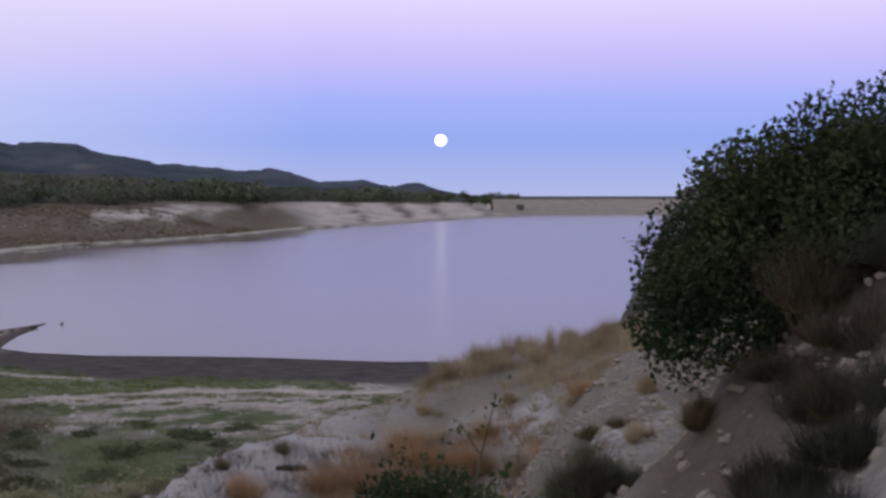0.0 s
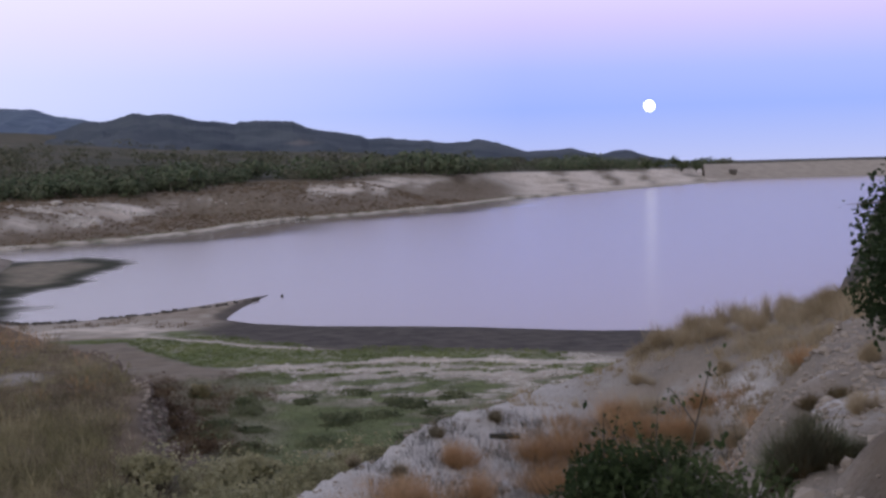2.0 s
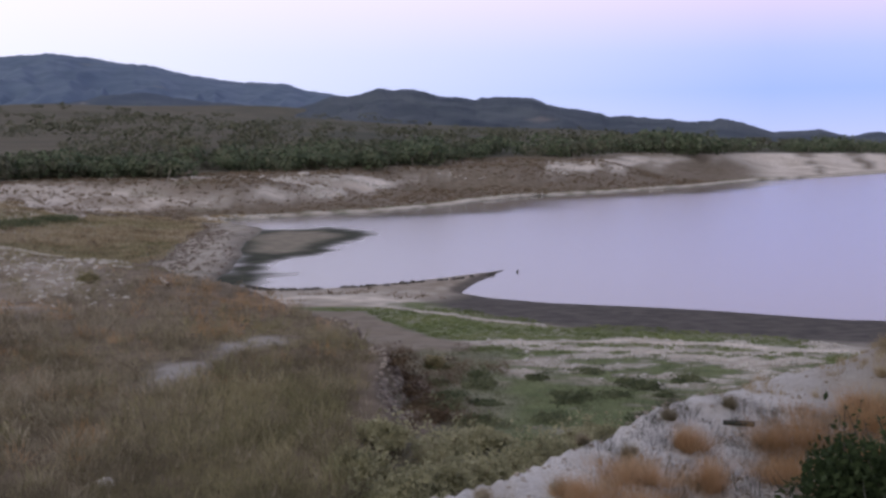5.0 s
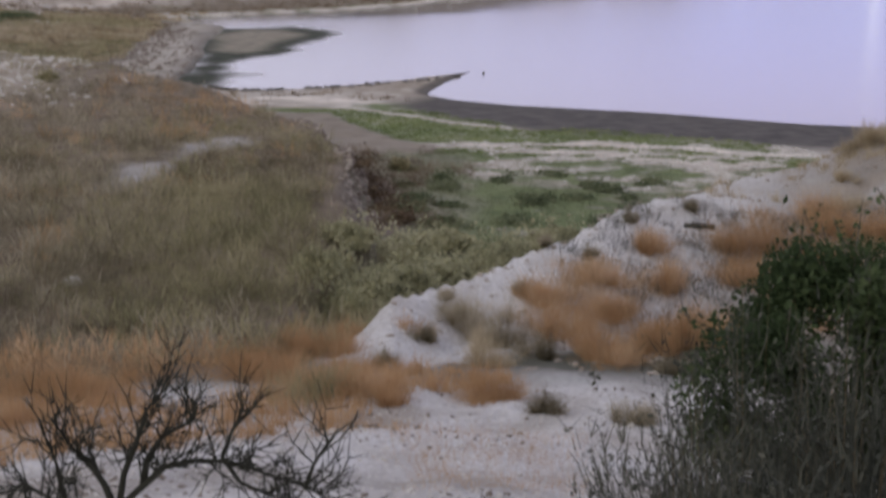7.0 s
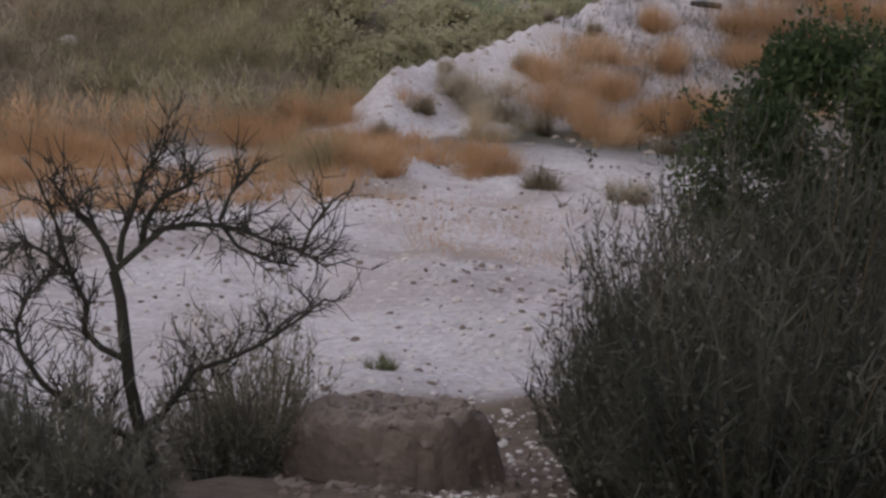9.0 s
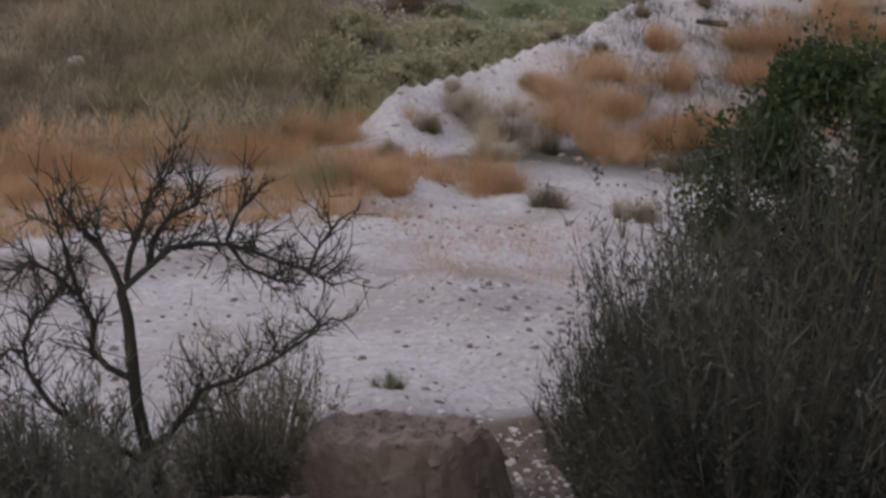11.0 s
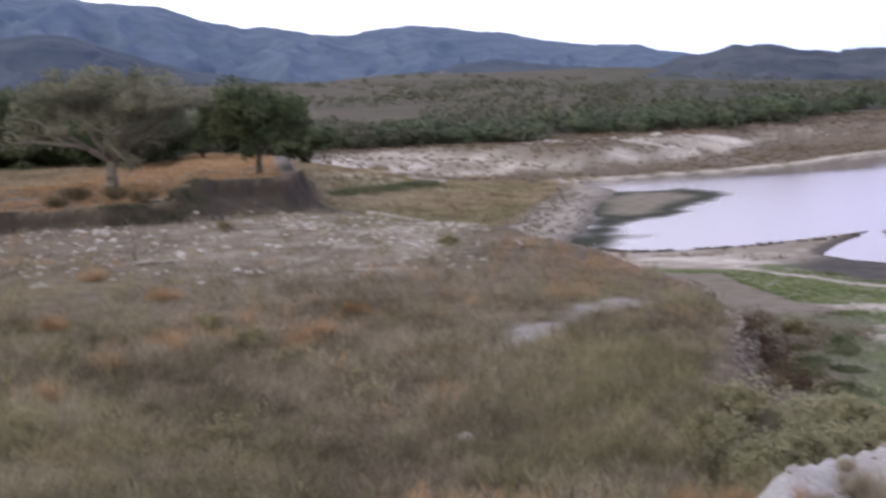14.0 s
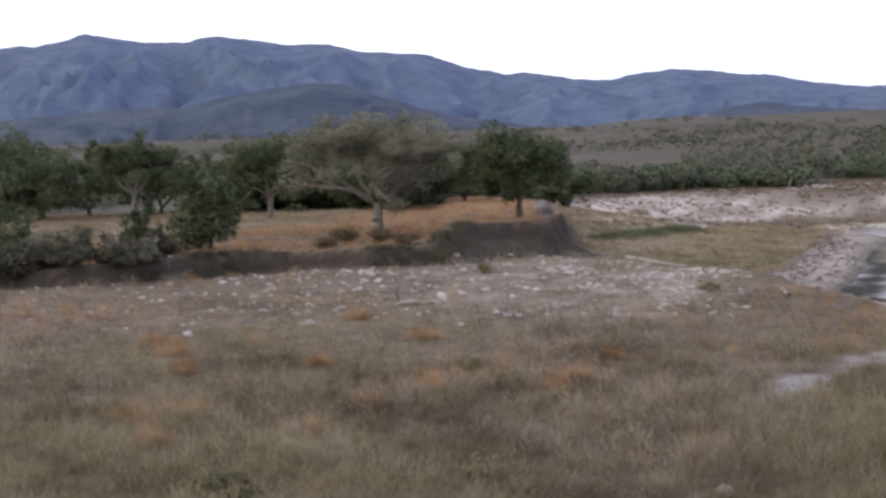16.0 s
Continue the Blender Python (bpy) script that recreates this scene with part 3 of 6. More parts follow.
    return z, dict(white=white * (1 - band), tan=tan * (1 - cut), clay_shade=np.maximum(cut, soil * np.where((r < 10) & (x < 0.4), 0.6, (x > 0) * (0.35 + 0.4 * smooth(0.6, 2.0, s))) * smooth(-0.4, 0.3, fleck + 0.3 * speck)), green=green * (1 - cut), mud=mud, grit=grit, lake=d, far=far)


def height(x, y):
    return float(lie(np.array([x]), np.array([y]))[0][0])


# ---- mesh helpers ----
def mesh_object(name, verts, faces, material, parent=None, label="", smooth_faces=False):
    """One object from arrays of corners and of faces (all triangles or all quads)."""
    me = bpy.data.meshes.new(name)
    v, f = np.asarray(verts, np.float32), np.asarray(faces, np.int32)
    me.vertices.add(len(v))
    me.vertices.foreach_set("co", v.ravel())
    k = f.shape[1]
    me.loops.add(f.size)
    me.loops.foreach_set("vertex_index", f.ravel())
    me.polygons.add(len(f))
    me.polygons.foreach_set("loop_start", np.arange(0, f.size, k, dtype=np.int32))
    me.polygons.foreach_set("use_smooth", np.full(len(f), smooth_faces))
    me.update(calc_edges=True)
    me.materials.append(material)
    ob = new(name, me)
    if parent:
        ob.parent = parent
    if label:
        ob["label"] = label
    return ob


def empty(name, x, y, z, turn=0.0):
    ob = new(name)
    ob.empty_display_size = 0.2
    ob.matrix_world = pose(x, y, z, 0, 0, turn)
    return ob


def leaves(rng, centres, size, facing=None, loose=0.55):
    """A small bent leaf (two triangles) at each centre, turned roughly towards facing where that is given."""
    c = np.asarray(centres, float)
    n = len(c)
    up = rng.normal(size=(n, 3))
    if facing is not None:
        up = up * loose + facing / (np.linalg.norm(facing, axis=1)[:, None] + 1e-9)
    a = np.cross(up, rng.normal(size=(n, 3)))
    a /= np.linalg.norm(a, axis=1)[:, None] + 1e-9
    b = np.cross(a, up)
    b /= np.linalg.norm(b, axis=1)[:, None] + 1e-9
    s = (np.asarray(size) * rng.uniform(0.6, 1.3, n))[:, None]
    v = np.stack([c - a * s, c + b * s * 0.55, c + a * s, c - b * s * 0.55], 1).reshape(-1, 3)
    k = np.arange(n)[:, None] * 4
    return v, np.concatenate([k + [0, 1, 2], k + [0, 2, 3]], 0)


def blades(rng, base, tip, width):
    """A tapered blade from each base to each tip."""
    base, tip = np.asarray(base, float), np.asarray(tip, float)
    n = len(base)
    ang = rng.uniform(0, 2 * np.pi, n)
    side = np.stack([np.cos(ang), np.sin(ang), np.zeros(n)], 1) * (np.asarray(width) * 0.5 * np.ones(n))[:, None]
    v = np.stack([base - side, base + side, tip], 1).reshape(-1, 3)
    return v, np.arange(3 * n).reshape(n, 3)


def sticks(segs, sides=5):
    """Tapered rods; each seg is (start, end, radius at start, radius at end)."""
    vs, fs, k = [], [], 0
    for p, q, ra, rb in segs:
        p, q = Vector(p), Vector(q)
        turn = (q - p).to_track_quat("Z", "Y")
        ring = [turn @ Vector((math.cos(6.2832 * i / sides), math.sin(6.2832 * i / sides), 0)) for i in range(sides)]
        vs += [p + e * ra for e in ring] + [q + e * rb for e in ring]
        fs += [(k + i, k + (i + 1) % sides, k + sides + (i + 1) % sides, k + sides + i) for i in range(sides)]
        k += 2 * sides
    return np.array([tuple(v) for v in vs]), np.array(fs)


def joined(parts):
    vs, fs, k = [], [], 0
    for v, f in parts:
        vs.append(v)
        fs.append(f + k)
        k += len(v)
    return np.concatenate(vs), np.concatenate(fs)


# ---- ground sheet ----
def build_ground():
    fine = np.concatenate([np.arange(-32, 16.6, 0.4), np.arange(16.6, 21.4, 0.16), np.arange(21.4, 41, 0.4), np.arange(41, 62, 0.24), np.arange(62, 82, 0.5)])
    az = np.radians(np.concatenate([fine, np.arange(84, 326, 4.0)]))
    rad = np.geomspace(0.8, 4950, 390)
    rad = np.concatenate([[0.002], rad[rad < 42], np.arange(42, 66, 0.45), np.arange(66, 90, 0.8), np.arange(90, 108, 0.3), np.arange(108, 120, 0.5), np.arange(120, 131, 1.0), rad[rad > 131.5]])
    A, Rr = np.meshgrid(az, rad)
    X, Y = 0.25 - Rr * np.sin(A), Rr * np.cos(A) - 0.2
    Z, c = lie(X.ravel(), Y.ravel())
    v = np.stack([X.ravel(), Y.ravel(), Z], 1)
    na, nr = len(az), len(rad)
    i, j = np.meshgrid(np.arange(nr - 1), np.arange(na), indexing="ij")
    k = (j + 1) % na
    f = np.stack([i * na + j, (i + 1) * na + j, (i + 1) * na + k, i * na + k], -1).reshape(-1, 4)[:, ::-1]
    ob = mesh_object("ground", v, f, SOIL, smooth_faces=True)
    for name, keys in (("cover", ("white", "tan", "clay_shade")), ("moist", ("green", "mud", "grit"))):
        at = ob.data.color_attributes.new(name, "FLOAT_COLOR", "POINT")
        col = np.stack([c[q] if q else np.zeros(len(v)) for q in keys] + [np.ones(len(v))], 1)
        at.data.foreach_set("color", col.astype(np.float32).ravel())
    tagged(ob, "eroded pale shore with dry grass terrace and green flats", "ground", kind="structure")


build_ground()

def build_water():
    """The lake's surface; sheltered parts carry how calm they lie."""
    az = np.radians(np.concatenate([np.arange(-75, -12, 3.0), np.arange(-12, 19, 0.5), np.arange(19, 37, 0.2)]))
    rad = np.concatenate([np.arange(62, 180, 1.5), np.geomspace(180, 1050, 70)])
    A, Rr = np.meshgrid(az, rad)
    x, y = -Rr.ravel() * np.sin(A.ravel()), Rr.ravel() * np.cos(A.ravel())
    streak = wobble(x * 0.35 + 7, y, 9, 3)
    shore = -edge_distance(x, y, LAKE)
    calm = 0.9 * (1 - smooth(10, 32, shore + 6 * streak)) * smooth(185, 240, Rr.ravel()) * smooth(3, 7, np.degrees(A.ravel()))
    algae = 1 - smooth(-1.6, 1.6, edge_distance(x, y, ALGAE) + 1.6 * streak + 0.8 * wobble(x, y, 2.5, 2))
    silt = 1 - smooth(-2.2, 1.2, edge_distance(x, y, SILT) + 2.0 * streak)
    na, nr = len(az), len(rad)
    i, j = np.meshgrid(np.arange(nr - 1), np.arange(na - 1), indexing="ij")
    f = np.stack([i * na + j, i * na + j + 1, (i + 1) * na + j + 1, (i + 1) * na + j], -1).reshape(-1, 4)[:, ::-1]
    ob = mesh_object("water", np.stack([x, y, 0 * x], 1), f, WATER, smooth_faces=True)
    for name, value in (("calm", calm), ("algae", algae), ("silt", silt)):
        at = ob.data.attributes.new(name, "FLOAT", "POINT")
        at.data.foreach_set("value", value.astype(np.float32))
    tagged(ob, "still lavender reservoir water reflecting the dusk sky", "lake", kind="structure")


build_water()


def build_dam():
    n = 60
    v, f = [], []
    for i in range(n + 1):
        x = 30 + 600 * i / n
        y = 752 + 48 * min(1, max(0, (x - 30) / 90)) ** 0.7 + 0.17 * max(0, min(x - 120, 180))
        for dy, z in ((-4, -1.0), (24, 9.0), (25, 9.25), (32, 9.25), (60, 0)):
            v.append((x, y + dy, z + 0.15 * math.sin(x * 0.07)))
    for i in range(n):
        for j in range(4):
            a = i * 5 + j
            f.append((a, a + 5, a + 6, a + 1))
    ob = mesh_object("dam", v, f, DAM)
    tagged(ob, "long low earthfill dam closing the reservoir", "dam", kind="structure")


build_dam()


def moon():
    bm = bmesh.new()
    bmesh.ops.create_uvsphere(bm, u_segments=48, v_segments=32, radius=19.5)
    me = bpy.data.meshes.new("moon")
    bm.to_mesh(me)
    me.materials.append(MOON)
    ob = new("moon", me)
    x, y = polar(0.1, 4500)
    ob.location = (x, y, 12 + 4500 * math.tan(radians(2.44)))
    tagged(ob, "full moon low over the far shore", "moon")


moon()


def hills(name, label, material, crest, near, far, spur=260.0, steps=760, low=8.0):
    """A range of hills: its crest keeps the given azimuths and elevations, spurs and gullies run down towards the valley."""
    az_list, el_list = zip(*crest)
    az = np.linspace(az_list[0], az_list[-1], steps)
    el = np.interp(az, az_list, el_list)
    ker = np.array([0.15, 0.22, 0.26, 0.22, 0.15])
    el = np.convolve(np.pad(el, 2, mode="edge"), ker, "valid")
    el = el + np.clip(el, 0, 1) * (0.035 * wobble(az, az * 0 + far, 0.5, 3) + 0.03 * np.abs(wobble(az, az * 0 + far + 9, 0.22, 2)))
    t = np.concatenate([np.linspace(0, 1, 42), np.linspace(1.1, 1.5, 3)])
    A, T = np.meshgrid(az, t)
    E, _ = np.meshgrid(el, t)
    Rr = near + (far - near) * T
    a = np.radians(A)
    X, Y = -Rr * np.sin(a), Rr * np.cos(a)
    top = 12 + far * np.tan(np.radians(E))
    along = np.radians(A) * far
    warp = wobble(X, Y, spur * 1.6, 3) * spur * 0.5
    rib = 1 - 2 * np.abs(wobble(along + warp, T * spur * 1.7 + 50, spur, 3)) / 1.0
    small = 1 - 2 * np.abs(wobble(along + 0.5 * warp + 300, T * spur * 0.9, spur * 0.36, 3))
    power = 1.25 - 0.42 * rib - 0.2 * small
    T1 = np.clip(T, 0, 1)
    prof = np.where(T <= 1, T1 ** np.clip(power, 0.55, 2.4), 1 - (T - 1) * 0.8)
    Z = low + (top - low) * prof + wobble(X, Y, 40, 3) * (far - near) * 0.0016 * np.sin(np.pi * T1) - 12 * (1 - smooth(0, 0.1, T))
    v = np.stack([X, Y, Z], -1).reshape(-1, 3)
    n, m = len(t), steps
    i, j = np.meshgrid(np.arange(n - 1), np.arange(m - 1), indexing="ij")
    f = np.stack([i * m + j, i * m + j + 1, (i + 1) * m + j + 1, (i + 1) * m + j], -1).reshape(-1, 4)[:, ::-1]
    ob = mesh_object(name, v, f, material, smooth_faces=True)
    tagged(ob, label, "hills", kind="structure")


RANGE = [(14, 0.8), (22, 1.9), (25, 2.4), (26.5, 2.7), (27, 2.93), (28.2, 2.92), (29.7, 3.03), (30.1, 3.15), (30.9, 3.24), (32, 3.45), (33, 3.69), (34.4, 3.77), (35.3, 3.97), (37, 4.14),
         (38.5, 4.02), (39.8, 3.82), (41, 3.84), (42, 4.05), (43.7, 4.32), (44.4, 4.25), (45.3, 4.49), (46.1, 4.57), (46.8, 4.9), (48, 5.27), (50.8, 5.49), (52.3, 5.84), (54.3, 5.94),
         (56, 6.18), (57.3, 6.35), (58, 6.3), (58.5, 6.09), (60.4, 6.12), (61.6, 6.28), (62.8, 6.53), (63.7, 6.25), (65, 5.96), (65.4, 6.08), (66.3, 5.9), (75, 6.6), (95, 5.0)]
FOOTHILL = [(24, 0.6), (27, 1.7), (28.4, 1.93), (30.5, 2.09), (32.1, 2.32), (33.3, 2.53), (34.2, 2.42), (35, 2.38), (36, 2.08), (37, 2.05), (39, 1.9), (42, 1.7), (45.4, 2.28), (46.9, 2.52), (48.9, 3.1),
            (50.4, 3.58), (51.9, 4.13), (53.4, 4.21), (54.4, 4.04), (56.4, 3.78), (58.7, 3.29), (61.8, 3.26), (64.1, 3.07), (66.5, 2.9), (75, 3.2), (90, 2.0)]
RIDGE = [(-1.0, 0.0), (0.1, 0.21), (1.1, 0.54), (1.6, 0.51), (2.3, 0.34), (2.9, 0.46), (3.6, 0.68), (4.6, 0.6), (5.67, 0.6), (6.9, 1.03), (7.9, 1.17), (8.2, 1.05), (9.7, 1.13), (11.9, 1.36), (12.7, 1.36),
         (13.2, 1.5), (14.2, 1.68), (15.4, 1.9), (16, 2.2), (17.2, 2.23), (18.3, 2.25), (18.55, 2.12), (20.4, 2.36), (20.9, 2.53), (21.8, 2.66), (22.3, 2.58), (22.8, 2.67), (23.5, 2.52), (24, 2.32),
         (25, 2.32), (26, 1.97), (27, 1.76), (29, 1.3), (33, 0.6)]
hills("backdrop_range", "mountain range behind the valley, tinted blue for haze", HAZED_RANGE, RANGE, 2300, 4300, 420.0)
hills("backdrop_foothill", "dark chaparral foothill before the range, tinted blue for haze", HAZED_FOOTHILL, FOOTHILL, 1500, 2300, 230.0)
hills("backdrop_ridge", "dark wooded ridge across the lake, tinted blue for haze", HAZED_RIDGE, RIDGE, 1100, 1800, 170.0)


# ---- woods on the far side ----
def far_woods():
    rng = np.random.RandomState(3)
    n = 40000
    az = np.radians(rng.uniform(-3.2, 80, n))
    r = np.exp(rng.uniform(np.log(185), np.log(1500), n))
    x, y = -r * np.sin(az), r * np.cos(az)
    z, c = lie(x, y)
    d = c["lake"]
    a = np.degrees(az)
    keep = (d > 60 + 16 * wobble(x, y, 20, 3) + 14 * rng.rand(n) ** 2) & (wobble(x, y, 45, 3) > np.where(d < 95, -0.6 + 0.4 * (wobble(x, y, 17, 2) < -0.2), -0.1 + 0.2 * smooth(500, 900, r))) & ~((a > 36) & (a < 44) & (r < 235)) & ~((a >= 44) & (r < 190)) & ~((a < 1) & (r < 620))
    keep = np.nonzero(keep)[0]
    keep = np.concatenate([keep[d[keep] < 100][:1700], keep[d[keep] >= 100][:1700]])
    x, y, z, r, dd = x[keep], y[keep], z[keep], r[keep], d[keep]
    swell = wobble(x, y, 40, 3)
    parts, grey, brush, bare = [], [], [], []
    for px, py, pz, pr, pd in zip(x, y, z, r, dd):
        edge = pd < 100
        grove = float(swell[len(parts) + len(grey) + len(brush)])
        h = rng.uniform(2.4, 5.0) + 3.0 * max(0.0, grove) * rng.rand() + 2.0 * (rng.rand() < 0.1) if edge else rng.uniform(1.8, 3.6) + 2.6 * max(0.0, grove)
        h *= 1 + 0.35 * min(1.0, max(0.0, (pr - 340) / 120))
        w = h * (rng.uniform(0.6, 1.15) if edge else rng.uniform(0.65, 1.5))
        k = int(np.clip((46000 if edge else 22000) / pr, 38, 150))
        u = rng.normal(size=(k, 3))
        u /= np.linalg.norm(u, axis=1)[:, None]
        u[:, 2] = np.abs(u[:, 2]) * np.where(rng.rand(k) < 0.75, 1, -1)
        lump = 1 + 0.16 * np.sin(u[:, 0] * 4 + px) * np.sin(u[:, 1] * 4 + py) + 0.12 * np.sin(u[:, 2] * 6 + px)
        p = u * (lump * rng.uniform(0.72, 1.0, k))[:, None] * [w, w, h * 0.5] + [px, py, pz + h * 0.5]
        p[:, 2] = np.maximum(p[:, 2], pz + 0.2)
        (brush if not edge else grey if rng.rand() < 0.35 else parts).append(leaves(rng, p, h * (0.098 if edge else 0.13) * (1 + pr / 2200), u + [0, 0, 0.3], 0.3))
        if pd < 74 and rng.rand() < 0.08:
            o = rng.normal(size=3)
            foot_ = Vector((px * 0.985 + o[0], py * 0.985 + o[1], pz - 0.2))
            bare.append((foot_, foot_ + Vector((o[2] * 0.6, 0.3, h * rng.uniform(0.35, 0.6))), 0.17, 0.09))
    v, f = sticks(bare, 4)
    tagged(mesh_object("wood_trunks", v, f, PALE_BARK), "pale bare trunks along the edge of the far woods", "trunks", kind="stuff")
    v, f = joined(grey)
    tagged(mesh_object("grey_woods", v, f, SLOPE_LEAF), "grey-olive trees among the far woods", "woods", kind="stuff")
    v, f = joined(brush)
    tagged(mesh_object("slope_brush", v, f, SLOPE_LEAF), "olive chaparral brush up the far slope", "brush", kind="stuff")
    v, f = joined(parts)
    tagged(mesh_object("far_woods", v, f, WOOD_LEAF), "dense oak woodland along the far shore", "woods", kind="stuff")


far_woods()


# ---- dry weeds over the terrace ----
def weeds(name, label, material, x, y, tall, count, width, seed, lean=0.45, spread=0.35):
    rng = np.random.RandomState(seed)
    z, _ = lie(x, y)
    n = len(x)
    h = tall * rng.uniform(0.5, 1.3, n)
    k = count
    ang, rad = rng.uniform(0, 6.2832, (n, k)), rng.uniform(0, 1, (n, k)) ** 0.5
    bx, by = x[:, None] + np.cos(ang) * rad * spread * h[:, None], y[:, None] + np.sin(ang) * rad * spread * h[:, None]
    base = np.stack([bx, by, np.broadcast_to(z[:, None] - 0.06, bx.shape)], -1).reshape(-1, 3)
    up = h[:, None] * rng.uniform(0.45, 1.05, (n, k)) * (1 - 0.35 * rad ** 2)
    tx = bx + np.cos(ang) * rad * lean * up + rng.normal(size=(n, k)) * 0.3 * up
    ty = by + np.sin(ang) * rad * lean * up + rng.normal(size=(n, k)) * 0.3 * up
    tip = np.stack([tx, ty, z[:, None] + up], -1).reshape(-1, 3)
    wd = np.broadcast_to((width * (0.6 + 0.012 * np.hypot(x, y)))[:, None], bx.shape).ravel() * rng.uniform(0.6, 1.4, n * k)
    v, f = blades(rng, base, tip, wd)
    return tagged(mesh_object(name, v, f, material), label, "weeds", kind="stuff")


def tangle(name, v, f, material, parent):
    """A part of countless small pieces."""
    return tagged(mesh_object(name, v, f, material, parent), kind="stuff")


def spots(rng, n, az0, az1, r0, r1):
    az, r = np.radians(rng.uniform(az0, az1, n)), np.sqrt(rng.uniform(r0 ** 2, r1 ** 2, n))
    return -r * np.sin(az), r * np.cos(az)


def clumps(name, label, material, x, y, seed, k=46, tall=0.56):
    """Low rounded weeds, each a lumpy dome of short sprigs."""
    rng = np.random.RandomState(seed)
    z, _ = lie(x, y)
    n = len(x)
    h = tall * rng.uniform(0.5, 1.5, n) ** 1.3
    u = rng.normal(size=(n, k, 3))
    u[..., 2] = np.abs(u[..., 2])
    u /= np.linalg.norm(u, axis=2)[..., None]
    ctr = np.stack([x, y, z], -1)[:, None]
    rad = h[:, None, None] * np.array([0.8, 0.8, 0.9]) * rng.uniform(0.35, 0.95, (n, k, 1))
    base = ctr + u * rad
    tip = base + (u * 0.8 + rng.normal(size=(n, k, 3)) * 0.5 + [0, 0, 0.3]) * (h[:, None, None] * 0.32)
    v, f = blades(rng, base.reshape(-1, 3), tip.reshape(-1, 3), np.repeat(h * 0.04, k))
    tagged(mesh_object(name, v, f, material), label, "weeds", kind="stuff")


def terrace_weeds():
    rng = np.random.RandomState(11)
    x, y = np.concatenate([spots(rng, 52000, 20, 80, 14, 122), spots(rng, 9000, 20, 80, 14, 45)], 1)
    d = edge_distance(x, y, TERRACE)
    _, c = lie(x, y)
    r = np.hypot(x, y)
    ok = (d < 2.6) & ((d < -0.7) | (y < 34)) & (c["green"] < 0.5) & (edge_distance(x, y, PLATEAU) > 2.6) & (rng.rand(len(x)) > 1.25 * c["white"]) & (rng.rand(len(x)) < 1 - 0.8 * smooth(46, 82, r))
    x, y, r = x[ok], y[ok], r[ok]
    tone = wobble(x, y, 16, 3) + 0.35 * rng.normal(size=len(x))
    az = np.degrees(np.arctan2(-x, y))
    edge = 1 - smooth(19, 25, r + 2.5 * wobble(x, y, 5, 3))
    olive = (tone + 0.65 * (1 - smooth(27, 38, az)) > 0.62) & (edge < 0.5)
    rust = ~olive & ((edge > 0.45) | (tone < -0.8) | (wobble(x, y, 4, 2) > 0.95))
    dry = ~olive & ~rust
    weeds("olive_weed_cover", "olive green weeds drying along the terrace", OLIVE, x[olive], y[olive], 0.34, 10, 0.02, 12, lean=0.9, spread=0.9)
    weeds("rusty_weed_cover", "rust-coloured dead weeds in drifts on the terrace", RUST, x[rust], y[rust], 0.32, 14, 0.016, 13, lean=0.9, spread=0.9)
    weeds("dry_weed_cover", "grey-brown dry weeds covering the terrace", WEED, x[dry], y[dry], 0.32, 10, 0.02, 14, lean=0.9, spread=0.9)
    lumps = rng.rand(len(x)) < 0.30
    for name, label, pick, m, sd in (("olive_weed_clumps", "rounded olive weed clumps over the terrace", olive, OLIVE, 15), ("brown_weed_clumps", "rounded brown weed clumps over the terrace", dry, WEED, 16), ("rusty_weed_clumps", "rounded rusty weed clumps over the terrace", rust, RUST, 17)):
        clumps(name, label, m, x[lumps & pick], y[lumps & pick], sd)


def tall_weeds():
    """Upright plumes that rise over the low cover in the near part of the terrace."""
    rng = np.random.RandomState(18)
    x, y = spots(rng, 9000, 19, 74, 20, 54)
    d = edge_distance(x, y, TERRACE)
    _, c = lie(x, y)
    r = np.hypot(x, y)
    lay = wobble(x, y, 3.2, 3)
    ok = (d < -0.4) & (c["white"] < 0.35) & (lay > -0.1 + 0.3 * smooth(36, 52, r)) & (r > 20.5 + 1.5 * lay)
    x, y = x[ok], y[ok]
    kind = wobble(x + 31, y, 7, 3) + 0.4 * rng.normal(size=len(x)) + 0.35 * (1 - smooth(28, 44, np.degrees(np.arctan2(-x, y))))
    for name, label, m, pick, sd in (("olive_plumes", "upright olive weeds standing over the terrace", OLIVE, kind > 0.3, 41), ("dark_plumes", "dark olive weeds in the terrace's hollows", DARK_WEED, (kind <= 0.3) & (kind > -0.25), 42),
                                     ("brown_plumes", "upright brown weeds standing over the terrace", TURF, (kind <= -0.25) & (kind > -0.7), 43), ("rusty_plumes", "upright rusty weeds standing over the terrace", RUST, kind <= -0.7, 44)):
        weeds(name, label, m, x[pick], y[pick], 0.5, 24, 0.012, sd, lean=0.6, spread=0.75)


